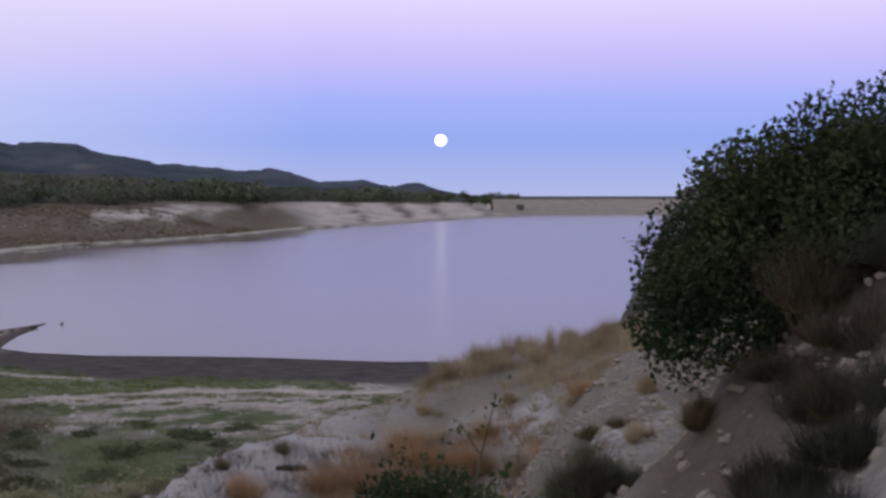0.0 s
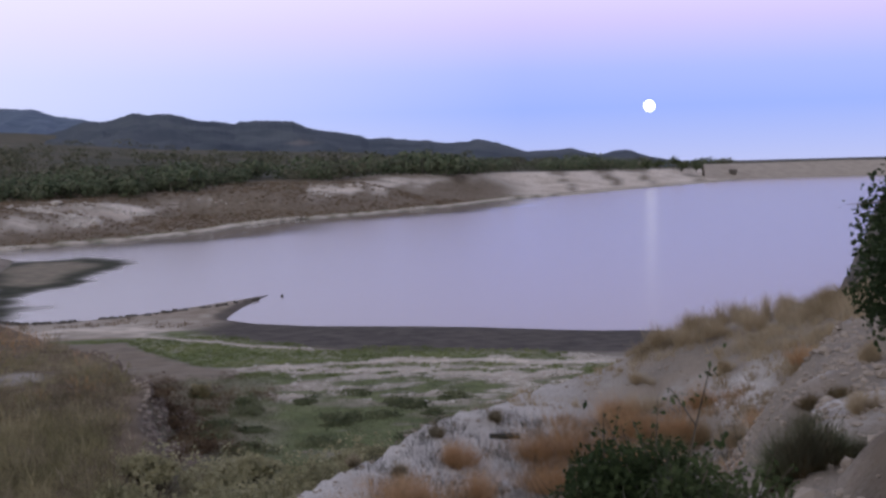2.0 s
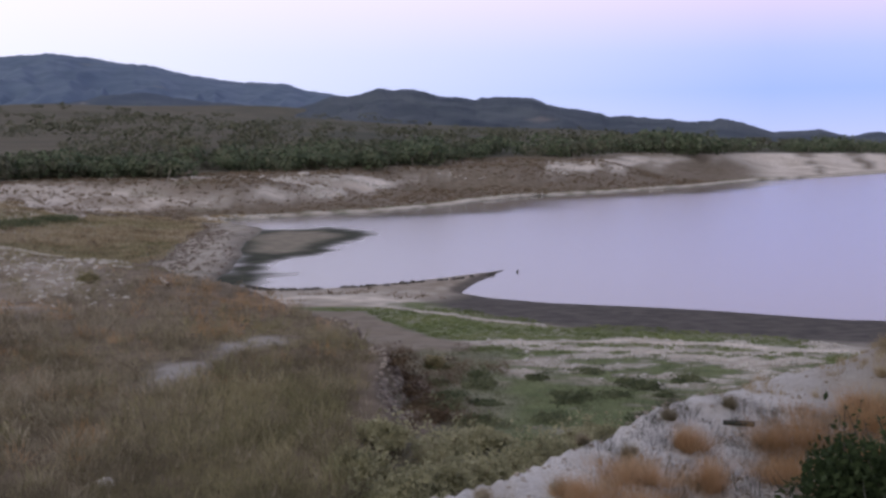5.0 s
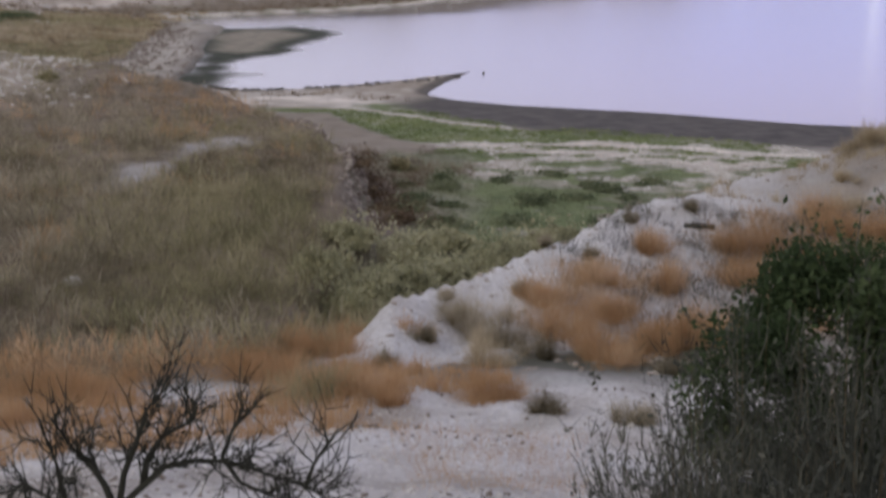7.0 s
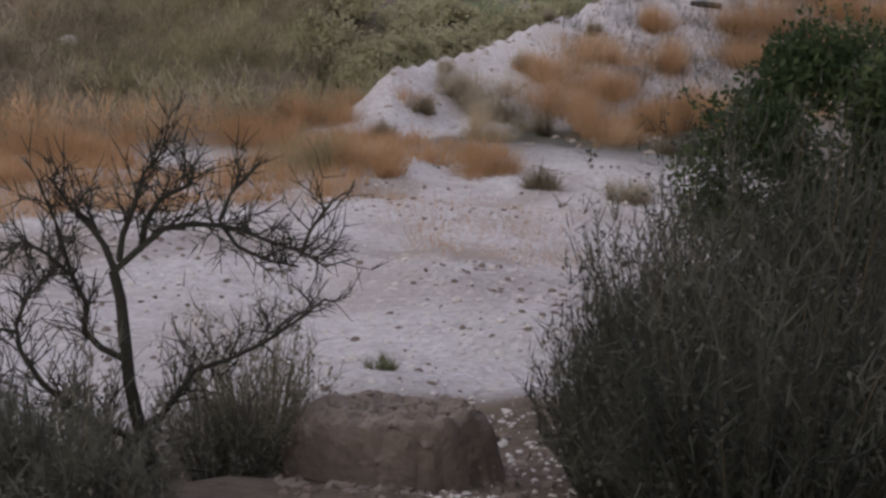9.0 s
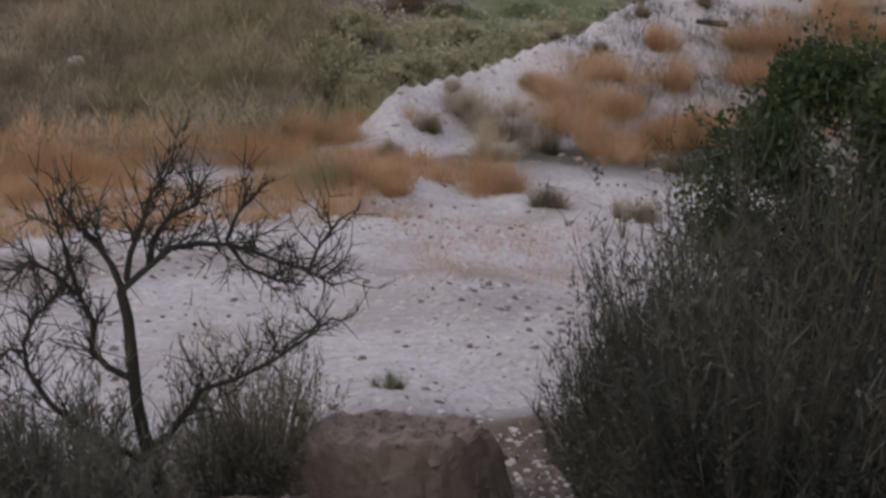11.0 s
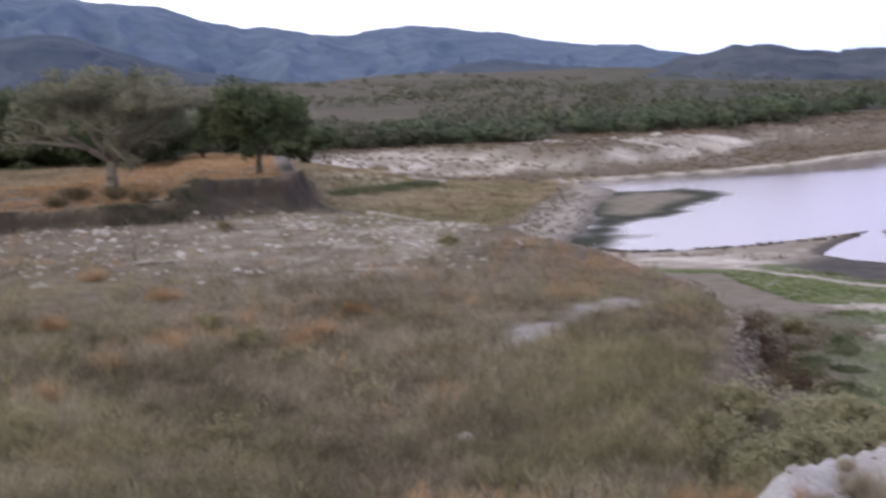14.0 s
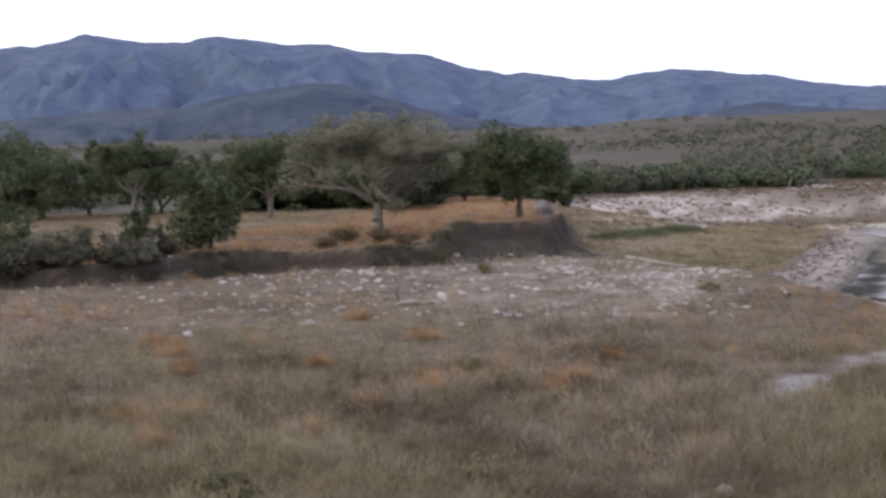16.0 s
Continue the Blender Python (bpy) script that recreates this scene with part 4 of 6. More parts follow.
def other_weeds():
    rng = np.random.RandomState(21)
    # swale and spur: thin straw and rust
    x, y = spots(rng, 22000, -12, 60, 15, 46)
    _, c = lie(x, y)
    d = edge_distance(x, y, TERRACE)
    r = np.hypot(x, y)
    n1, n2 = wobble(x, y, 5, 3), wobble(x + 50, y, 2.2, 2)
    az = np.degrees(np.arctan2(-x, y))
    swale = (r < 25) & (r > 17.6 - 0.05 * np.maximum(az - 20, 0) + 1.2 * n2) & (n1 + n2 * 0.5 > -0.35 + 1.2 * (1 - smooth(16, 24, az))) & (az > 12)
    face = (r > 23) & (rng.rand(len(x)) < 0.4) & (c["white"] > 0.5) & (n1 + 0.6 * n2 > 0.55 - 0.9 * (1 - smooth(-3, 3, az)) * smooth(27, 36, r))
    ok = (d > -0.5) & swale
    weeds("swale_weeds", "rusty dead weeds along the foot of the slope", RUST, x[ok], y[ok], 0.42, 20, 0.02, 22)
    ok = (d > -0.5) & face
    weeds("spur_weeds", "thin straw-coloured weeds on the pale spur", STRAW, x[ok], y[ok], 0.36, 16, 0.02, 23)
    # feathery rust and bare grey stems between the shrubs of the spur
    x, y = spots(rng, 9000, -4, 15, 21.5, 37)
    _, c = lie(x, y)
    drift = wobble(x + 20, y, 3.6, 3) + 0.5 * wobble(x, y, 1.2, 2)
    zone = np.exp(-((np.degrees(np.arctan2(-x, y)) - 7.5 + 0.35 * (np.hypot(x, y) - 25)) / 5.0) ** 2)
    fringe = np.exp(-((np.degrees(np.arctan2(-x, y)) - 11.5) / 4.0) ** 2 - ((np.hypot(x, y) - 26.5) / 3.5) ** 2)
    ok = (c["white"] > 0.5) & (drift + 1.3 * np.maximum(zone, fringe) > 1.15) & (rng.rand(len(x)) < 0.4) & (edge_distance(x, y, TERRACE) > 0)
    weeds("spur_rust", "feathery rust-coloured weeds in drifts on the spur", RUST, x[ok], y[ok], 0.55, 12, 0.011, 36, lean=0.8, spread=0.7)
    ok = (c["white"] > 0.5) & (rng.rand(len(x)) < 0.06 + 0.2 * zone) & (edge_distance(x, y, TERRACE) > 0)
    weeds("spur_stems", "bare grey stems standing on the spur", SAGE, x[ok], y[ok], 0.5, 14, 0.010, 37, lean=0.7, spread=0.4)
    # dry grass along the crest
    x, y = spots(rng, 3400, -10, 1, 34, 47)
    _, past = spur_height(x, y)
    ok = (past > -6) & (past < 1.5) & (wobble(x, y, 3, 3) > -0.15)
    mixed = wobble(x + 7, y, 2.5, 3) + 0.4 * rng.normal(size=len(x)) > 0
    weeds("crest_grass", "tan dry grass along the spur's crest", STRAW, x[ok & mixed], y[ok & mixed], 0.45, 14, 0.014, 31, lean=0.7)
    weeds("crest_weeds", "brown dry weeds along the spur's crest", WEED, x[ok & ~mixed], y[ok & ~mixed], 0.45, 16, 0.013, 47, lean=0.8, spread=0.6)
    # sparse reddish litter on the near slope
    x, y = spots(rng, 700, 12, 30, 12.5, 17.5)
    ok = wobble(x, y, 3, 3) > 0.0
    weeds("slope_litter", "sparse reddish dead weeds on the gravel slope", RUST, x[ok], y[ok], 0.22, 10, 0.007, 32, lean=0.9, spread=0.9)
    # back slope of the spur, towards the flat
    x, y = spots(rng, 18000, -2, 24, 24, 48)
    z, c = lie(x, y)
    _, past = spur_height(x, y)
    ok = (past > 0.9) & (past < 6.5) & (edge_distance(x, y, TERRACE) > -0.5)
    turn = np.degrees(np.arctan2(-x, y)) + 1.5 * rng.normal(size=len(x)) > 13.5
    weeds("back_slope_weeds", "olive weeds behind the pale spur", GULLY, x[ok & turn], y[ok & turn], 0.5, 16, 0.02, 24)
    weeds("back_slope_straw", "brown and straw weeds behind the pale spur", WEED, x[ok & ~turn], y[ok & ~turn], 0.5, 14, 0.022, 46)
    # green flat
    x, y = spots(rng, 15000, -1, 26, 36, 92)
    z, c = lie(x, y)
    ok = (c["green"] > 0.35) & (z < 3.2)
    far_ = np.hypot(x, y) > 66
    clumps("green_herbs", "low green herbs on the damp flat", GREEN, x[ok & ~far_], y[ok & ~far_], 25, 22, 0.24)
    x2, y2 = spots(rng, 4200, 17.2, 23.2, 42, 80)
    _, c2 = lie(x2, y2)
    keep = (c2["white"] < 0.4) & (edge_distance(x2, y2, TERRACE) > 0.8) & (edge_distance(x2, y2, TERRACE) < 5.0 + 3.5 * wobble(x2, y2, 4, 3)) & (rng.rand(len(x2)) < 0.5)
    clumps("dead_herbs", "dead brown herbs below the terrace bank", BROWN_LEAF, x2[keep], y2[keep], 35, 30, 0.34)
    weeds("shore_grass", "short bright grass along the mud", LUSH, x[ok & far_], y[ok & far_], 0.14, 10, 0.05, 26, lean=0.9, spread=1.2)
    # meadow by the inlet and grass below the far woods
    x, y = spots(rng, 20000, 3, 46, 95, 420)
    z, c = lie(x, y)
    ok = (c["tan"] > 0.4) & (edge_distance(x, y, TERRACE) > 0.5) & (edge_distance(x, y, PLATEAU) > 0.5) & (c["lake"] > 4)
    weeds("meadow_grass", "dry grass by the inlet and the far shore", TURF, x[ok], y[ok], 0.5, 9, 0.06, 27, lean=0.8, spread=0.9)
    x, y = spots(rng, 16000, 2, 45, 170, 520)
    z, c = lie(x, y)
    ok = (c["tan"] > 0.5) & (c["lake"] > 6) & (c["lake"] < 75) & (wobble(x, y, 12, 3) > 0.15 + 0.4 * (np.degrees(np.arctan2(-x, y)) > 22)) & (edge_distance(x, y, TERRACE) > 2) & (edge_distance(x, y, PLATEAU) > 2)
    clumps("far_shore_brush", "low olive-brown brush above the far waterline", DARK_WEED, x[ok][:1200], y[ok][:1200], 33, 46, 0.6)
    # a line of green reeds through the meadow, and dark brush along the foot of the cut bank
    k = rng.rand(420)
    x, y = -107 - 6 * k + rng.normal(size=420) * 0.8, 124 + 30 * k + rng.normal(size=420) * 0.9
    weeds("reeds", "line of green reeds through the dry meadow", GREEN, x, y, 0.9, 14, 0.05, 38, lean=0.5, spread=0.6)
    x, y = spots(rng, 26000, 46.5, 68, 88, 122)
    e_ = edge_distance(x, y, PLATEAU) + 1.0 * wobble(x, y, 6, 3) + 0.35 * wobble(x, y, 1.7, 3)
    ok = (e_ > -0.4) & (e_ < 1.6) & (wobble(x, y, 3, 3) > 0.0)
    weeds("bank_litter", "dark roots and brush along the cut bank", SAGE_OLIVE, x[ok], y[ok], 0.6, 12, 0.03, 39, lean=0.8, spread=0.8)
    x, y = spots(rng, 11000, 29, 43, 120, 225)
    z, c = lie(x, y)
    ok = (c["green"] > 0.14) & (c["clay_shade"] < 0.2) & (edge_distance(x, y, TERRACE) > 1) & (edge_distance(x, y, PLATEAU) > 2.5)
    tone = wobble(x, y * 0.6, 14, 3) + 0.3 * rng.normal(size=len(x))
    weeds("meadow_sward", "olive-green grass of the meadow by the inlet", OLIVE, x[ok & (tone > 0.3)], y[ok & (tone > 0.3)], 0.55, 9, 0.05, 40, lean=0.7, spread=1.0)
    weeds("meadow_straw", "brown dry grass of the meadow by the inlet", STRAW, x[ok & (tone <= 0.3)], y[ok & (tone <= 0.3)], 0.5, 9, 0.05, 45, lean=0.7, spread=1.0)
    # golden grass under the oaks
    x, y = spots(rng, 13500, 42, 80, 92, 200)
    e_ = edge_distance(x, y, PLATEAU)
    ok = e_ < -20
    weeds("golden_grass", "pale golden grass under the oaks", STRAW, x[ok], y[ok], 0.5, 10, 0.05, 29, lean=0.8, spread=0.9)
    ok = (e_ < -1.5) & (e_ > -24)
    weeds("plateau_grass", "red-brown dry grass sloping to the bank", RUST, x[ok], y[ok], 0.45, 12, 0.05, 28, lean=0.8, spread=0.9)


terrace_weeds()
tall_weeds()
other_weeds()


# ---- trees ----
def limb(rng, p, way, length, radius, levels, out, tips, bend=0.35, fork=3):
    """Grow one limb in bent steps and fork it; rods go to out, leaf places to tips."""
    p, way = Vector(p), Vector(way).normalized()
    steps = 4
    for i in range(steps):
        q = p + way * (length / steps)
        ra = radius * (1 - 0.12 * i)
        out.append((p, q, ra, ra * 0.88))
        p = q
        way = (way + Vector(rng.normal(size=3)) * bend * 0.5 + Vector((0, 0, 0.04))).normalized()
        if levels <= 1:
            tips.append(tuple(p))
    if levels > 0:
        for _ in range(fork):
            w = (way + Vector(rng.normal(size=3)) * 0.75 + Vector((0, 0, 0.12))).normalized()
            limb(rng, p, w, length * rng.uniform(0.55, 0.75), radius * 0.55, levels - 1, out, tips, bend, fork)
    else:
        tips.append(tuple(p))


def tree(name, label, x, y, tall, wide, bark, leaf, seed, limbs=5, trunk=0.28, leaf_n=5200, leaf_s=0.17, low=0.35, stem_r=0.32, crown=(0.45, 0.55), reach=1.0):
    rng = np.random.RandomState(seed)
    z = height(x, y)
    top = empty(name, x, y, z - 0.1, rng.uniform(0, 360))
    h0 = tall * trunk
    lean_ = Vector((rng.normal() * 0.12, rng.normal() * 0.12, 1))
    rods, p = [], Vector((0, 0, 0))
    for i in range(5):
        q = lean_ * (h0 * (i + 1) / 5) + Vector((rng.normal() * 0.05, rng.normal() * 0.05, 0))
        flare = 1.5 if i == 0 else 1.0
        rods.append((p, q, stem_r * flare * (1 - 0.07 * i), stem_r * (0.93 - 0.07 * i)))
        p = q
    v, f = sticks(rods, 8)
    mesh_object("trunk", v, f, bark, top, smooth_faces=True)
    tips, first = [], 0
    for i in range(limbs):
        a = 6.2832 * (i + rng.uniform(-0.3, 0.3)) / limbs
        rise = rng.uniform(0.35, 1.2) if i else 2.5
        way = Vector((math.cos(a), math.sin(a), rise))
        out = []
        limb(rng, p, way, wide * reach * rng.uniform(0.22, 0.30), stem_r * 0.55, 2, out, tips)
        v, f = sticks(out, 5)
        # keep the limbs inside the crown
        arm = mesh_object("limb", v, f, bark, top, smooth_faces=True)
        own = np.array(tips[first:])
        first = len(tips)
        c = own[rng.randint(0, len(own), leaf_n // 22)] + rng.normal(size=(leaf_n // 22, 3)) * 0.3
        v, f = leaves(rng, c, leaf_s, c - [p.x, p.y, p.z - 1.0], 0.6)
        tangle("limb_foliage", v, f, leaf, arm)
    t = np.array(tips)
    ctr = np.array([p.x, p.y, h0 + (tall - h0) * crown[0]])
    k = leaf_n
    u = rng.normal(size=(k, 3))
    u /= np.linalg.norm(u, axis=1)[:, None]
    u[:, 2] = np.where(u[:, 2] < -0.6, -0.6 * rng.rand(k), u[:, 2])
    lobes = rng.normal(size=(36, 3))
    lobes /= np.linalg.norm(lobes, axis=1)[:, None]
    lobes[:, 2] = np.abs(lobes[:, 2]) * 0.95 - (0.12 + low) * rng.rand(36)
    half = np.array([wide * 0.5, wide * 0.5, (tall - h0) * crown[1]])
    lc = lobes * half * rng.uniform(0.45, 1.0, (36, 1)) + ctr
    pick = rng.randint(0, 36, k)
    pts = lc[pick] + u * rng.uniform(0.45, 1.0, (k, 1)) ** 0.5 * (half * rng.uniform(0.14, 0.36, (36, 1))[pick])
    near_tips = t[rng.randint(0, len(t), k // 4)] + rng.normal(size=(k // 4, 3)) * 0.25
    pts = np.concatenate([pts, near_tips])
    pts[:, 2] = np.clip(pts[:, 2], 0.15, tall * 1.02)
    v, f = leaves(rng, pts, leaf_s, pts - ctr + [0, 0, half[2] * 0.5], 0.6)
    tangle("crown", v, f, leaf, top)
    return tagged(top, label, "tree")


tree("oak_tree", "spreading grey-green oak with pale bare limbs on the bank", -88.7, 73.2, 10.7, 16.6, PALE_BARK, GREY_LEAF, 1, 10, 0.24, 19000, 0.13, 0.05, 0.6, (0.56, 0.44), 1.0)
tree("oak_tree", "dark round-crowned live oak above the eroded bank", -77.9, 80.4, 9.4, 10.0, BARK, TREE_LEAF, 2, 6, 0.2, 15000, 0.15, 0.5, 0.34)
tree("oak_tree", "tall live oak with a leaning forked trunk", -123.2, 85.6, 10.5, 13.0, PALE_BARK, TREE_LEAF, 3, 5, 0.26, 12000, 0.18, 0.55, 0.4)
tree("oak_tree", "live oak with a bare pale trunk in golden grass", -140.1, 77.3, 11.4, 12.5, PALE_BARK, TREE_LEAF, 4, 5, 0.3, 11000, 0.2, 0.55, 0.4)
tree("oak_tree", "broad dark live oak at the wood's edge", -118.0, 50.5, 10.8, 13.0, BARK, TREE_LEAF, 5, 5, 0.12, 7000, 0.22, 0.45, 0.4)
tree("oak_tree", "dark live oak behind the golden grass", -170.0, 112.0, 10.5, 15.0, BARK, TREE_LEAF, 6, 5, 0.12, 7500, 0.26, 0.4, 0.4)
tree("oak_tree", "dark live oak among other oaks", -185.0, 86.0, 11.5, 14.0, BARK, TREE_LEAF, 7, 5, 0.12, 7500, 0.26, 0.4, 0.4)
tree("oak_tree", "dark live oak shading the plateau", -150.0, 68.0, 11.5, 14.0, BARK, TREE_LEAF, 8, 5, 0.12, 7500, 0.25, 0.4, 0.4)
tree("oak_tree", "low dark oak behind the pale oak", -128.0, 110.0, 8.5, 15.0, BARK, TREE_LEAF, 9, 5, 0.15, 7500, 0.25, 0.45, 0.35)
tree("oak_tree", "low dark oak beside the dry meadow", -122.0, 128.0, 8.0, 13.0, BARK, TREE_LEAF, 10, 5, 0.15, 7000, 0.25, 0.45, 0.35)
tree("oak_tree", "bushy oak standing at the end of the plateau", -136.0, 152.0, 7.5, 11.0, BARK, TREE_LEAF, 11, 5, 0.15, 6000, 0.26, 0.45, 0.3)
for i, (az, d, h, w) in enumerate(((46.5, 176, 7.5, 15), (49.0, 182, 8.5, 17), (51.8, 178, 8.0, 16), (54.0, 186, 9.0, 18), (57.0, 188, 9.5, 18), (60.0, 192, 9.5, 18), (63.0, 186, 10.0, 18), (66.0, 178, 10.0, 17), (69.5, 170, 10.0, 17), (73.0, 165, 10.0, 17))):
    x, y = polar(az, d)
    tree("oak_tree", "dark oak crowding the back of the plateau", x, y, h, w, BARK, TREE_LEAF, 80 + i, 4, 0.1, 3600, 0.32, 0.85, 0.35)
for i, (az, d, h) in enumerate(((-0.9, 790.0, 9.0), (-0.3, 780.0, 8.0), (-1.3, 800.0, 6.5), (-1.9, 815.0, 6.0), (-2.3, 820.0, 5.5), (0.3, 770.0, 7.0))):
    x, y = polar(az, d)
    tree("shore_tree", "dark tree at the end of the far woods", x, y, h, h * 1.1, BARK, TREE_LEAF, 20 + i, 4, 0.2, 500, 0.5, 0.4, 0.25)
tree("bare_tree", "pale thin-leaved tree before the far woods", -181.0, 299.0, 9.5, 7.5, PALE_BARK, GREY_LEAF, 12, 7, 0.35, 900, 0.28, 0.3, 0.35)


def shrub(name, label, x, y, tall, wide, leaf, stem, seed, leaf_n=900, leaf_s=0.06, stems=14, stem_r=0.012, sink=0.05, hug=0.35, group="", base=None, category="shrub"):
    """A many-stemmed shrub: forked stems and a loose, lumpy mass of leaves."""
    rng = np.random.RandomState(seed)
    top = empty(name, x, y, (height(x, y) if base is None else base) - sink)
    rods = []
    tips = []
    for i in range(stems):
        a, o = rng.uniform(0, 6.2832), rng.uniform(0.15, 1.0)
        p = Vector((math.cos(a) * wide * 0.08, math.sin(a) * wide * 0.08, 0))
        q = Vector((math.cos(a) * wide * 0.25 * o, math.sin(a) * wide * 0.25 * o, tall * rng.uniform(0.35, 0.55)))
        rods.append((p, q, stem_r, stem_r * 0.75))
        for _ in range(3):
            e = q + Vector((math.cos(a) * o * wide * 0.22, math.sin(a) * o * wide * 0.22, tall * 0.35)) * rng.uniform(0.7, 1.2) + Vector(rng.normal(size=3)) * wide * 0.08
            rods.append((q, e, stem_r * 0.7, stem_r * 0.25))
            tips.append(tuple(e))
    v, f = sticks(rods, 4)
    tangle("stem_tangle", v, f, stem, top)
    lobes = 15
    u = rng.normal(size=(lobes, 3))
    u /= np.linalg.norm(u, axis=1)[:, None]
    u[:, 2] = np.abs(u[:, 2])
    half = np.array([wide * 0.5, wide * 0.5, tall * 0.62])
    lc = u * half * rng.uniform(0.35, 0.72, (lobes, 1)) + [0, 0, tall * hug]
    g = rng.normal(size=(leaf_n, 3))
    g /= np.linalg.norm(g, axis=1)[:, None]
    pts = lc[rng.randint(0, lobes, leaf_n)] + g * rng.uniform(0.1, 1.0, (leaf_n, 1)) ** 0.45 * half * 0.42
    t = np.array(tips)
    pts = np.concatenate([pts, t[rng.randint(0, len(t), leaf_n // 6)] + rng.normal(size=(leaf_n // 6, 3)) * wide * 0.04])
    pts[:, 2] = np.maximum(pts[:, 2], 0.03)
    v, f = leaves(rng, pts, leaf_s, pts * [1, 1, 0.6] + [0, 0, 0.1 * tall], 0.6)
    tangle("foliage", v, f, leaf, top)
    return tagged(top, label, category, group)


shrub("live_oak_shrub", "dense bushy live oak growing down to the bank", -85.3, 53.1, 6.9, 6.0, TREE_LEAF, BARK, 31, 9000, 0.18, 10, 0.09, hug=0.22, category="tree")
for i, (az, d, h, w, m) in enumerate(((63.4, 98, 2.8, 2.0, GREY_LEAF), (61.0, 97, 4.0, 3.4, TREE_LEAF), (60.2, 95.6, 2.4, 3.0, SAGE_OLIVE), (66.4, 98, 3.6, 4.4, TREE_LEAF), (62.0, 93.4, 1.9, 4.0, SAGE_OLIVE),
                                      (64.0, 93.2, 2.0, 4.4, SAGE_OLIVE), (66.0, 93.0, 2.0, 4.6, SAGE_OLIVE), (67.6, 93.4, 2.6, 5.0, SAGE_OLIVE), (60.8, 93.8, 1.4, 3.0, GREY_LEAF), (65.0, 95.6, 2.4, 3.6, GREY_LEAF))):
    x, y = polar(az, d)
    shrub("bank_shrub", "grey-green shrub growing along the eroded bank", x, y, h, w, m, BARK, 40 + i, 3600, 0.14, 12, 0.04, hug=0.2, group="bank shrubs")
for i, (az, d, h, w) in enumerate(((51.9, 103, 1.3, 3.4), (50.3, 101, 1.4, 3.2), (49.2, 99, 1.0, 2.6), (52.8, 100, 0.9, 2.4))):
    x, y = polar(az, d)
    shrub("twiggy_shrub", "leafless grey brush at the foot of the oak", x, y, h, w, SAGE_LIGHT, DEAD, 50 + i, 900, 0.09, 22, 0.02, group="brush under the oak")
for i, (x, y, h, w) in enumerate(((-61.5, 59.9, 0.9, 1.0), (-43.4, 60.5, 0.7, 1.8), (-20.5, 55.0, 0.7, 1.2))):
    shrub("green_shrub", "small round dark green shrub among stones", x, y, h, w, OLIVE, BARK, 56 + i, 700, 0.07, 10, 0.015, group="terrace shrubs")
# olive shrubs in the gully
for i, (az, d, h, w) in enumerate(((22.7, 29.0, 1.1, 2.2), (21.4, 29.6, 1.3, 2.2), (20.2, 30.6, 1.3, 2.0), (19.2, 32.0, 1.2, 2.2), (18.2, 33.2, 1.2, 2.2), (17.2, 34.5, 1.15, 2.2), (16.2, 35.8, 1.1, 2.2),
                                   (15.2, 37.0, 1.0, 2.2), (14.1, 38.4, 1.0, 2.2), (13.0, 40.0, 0.9, 2.2), (22.8, 36.0, 0.8, 2.4), (20.6, 37.0, 0.9, 2.6), (18.6, 39.5, 0.8, 2.6), (24.0, 31.5, 0.8, 2.0), (21.6, 33.4, 1.0, 2.2))):
    x, y = polar(az, d)
    shrub("gully_shrub", "rounded olive-green shrub filling the gully", x, y, h, w, GULLY, SAGE_LIGHT, 60 + i, 2000, 0.075, 14, 0.012, group="gully shrubs")
rng_f = np.random.RandomState(8)
for i in range(6):
    x, y = polar(21.2 + rng_f.normal() * 0.6, rng_f.uniform(43, 58))
    shrub("dock_clump", "dead brown dock below the terrace bank", x, y, rng_f.uniform(0.3, 0.55), rng_f.uniform(1.2, 2.2), BROWN_LEAF, SAGE, 70 + i, 600, 0.07, 14, 0.01, group="dead dock")
for i in range(26):
    x, y = polar(rng_f.uniform(9, 20.5), rng_f.uniform(43, 61))
    shrub("cocklebur_clump", "leafy dark green weed clump on the flat", x, y, rng_f.uniform(0.2, 0.42), rng_f.uniform(1.0, 2.4), GREEN, SAGE, 86 + i, 420, 0.07, 8, 0.01, group="green clumps")


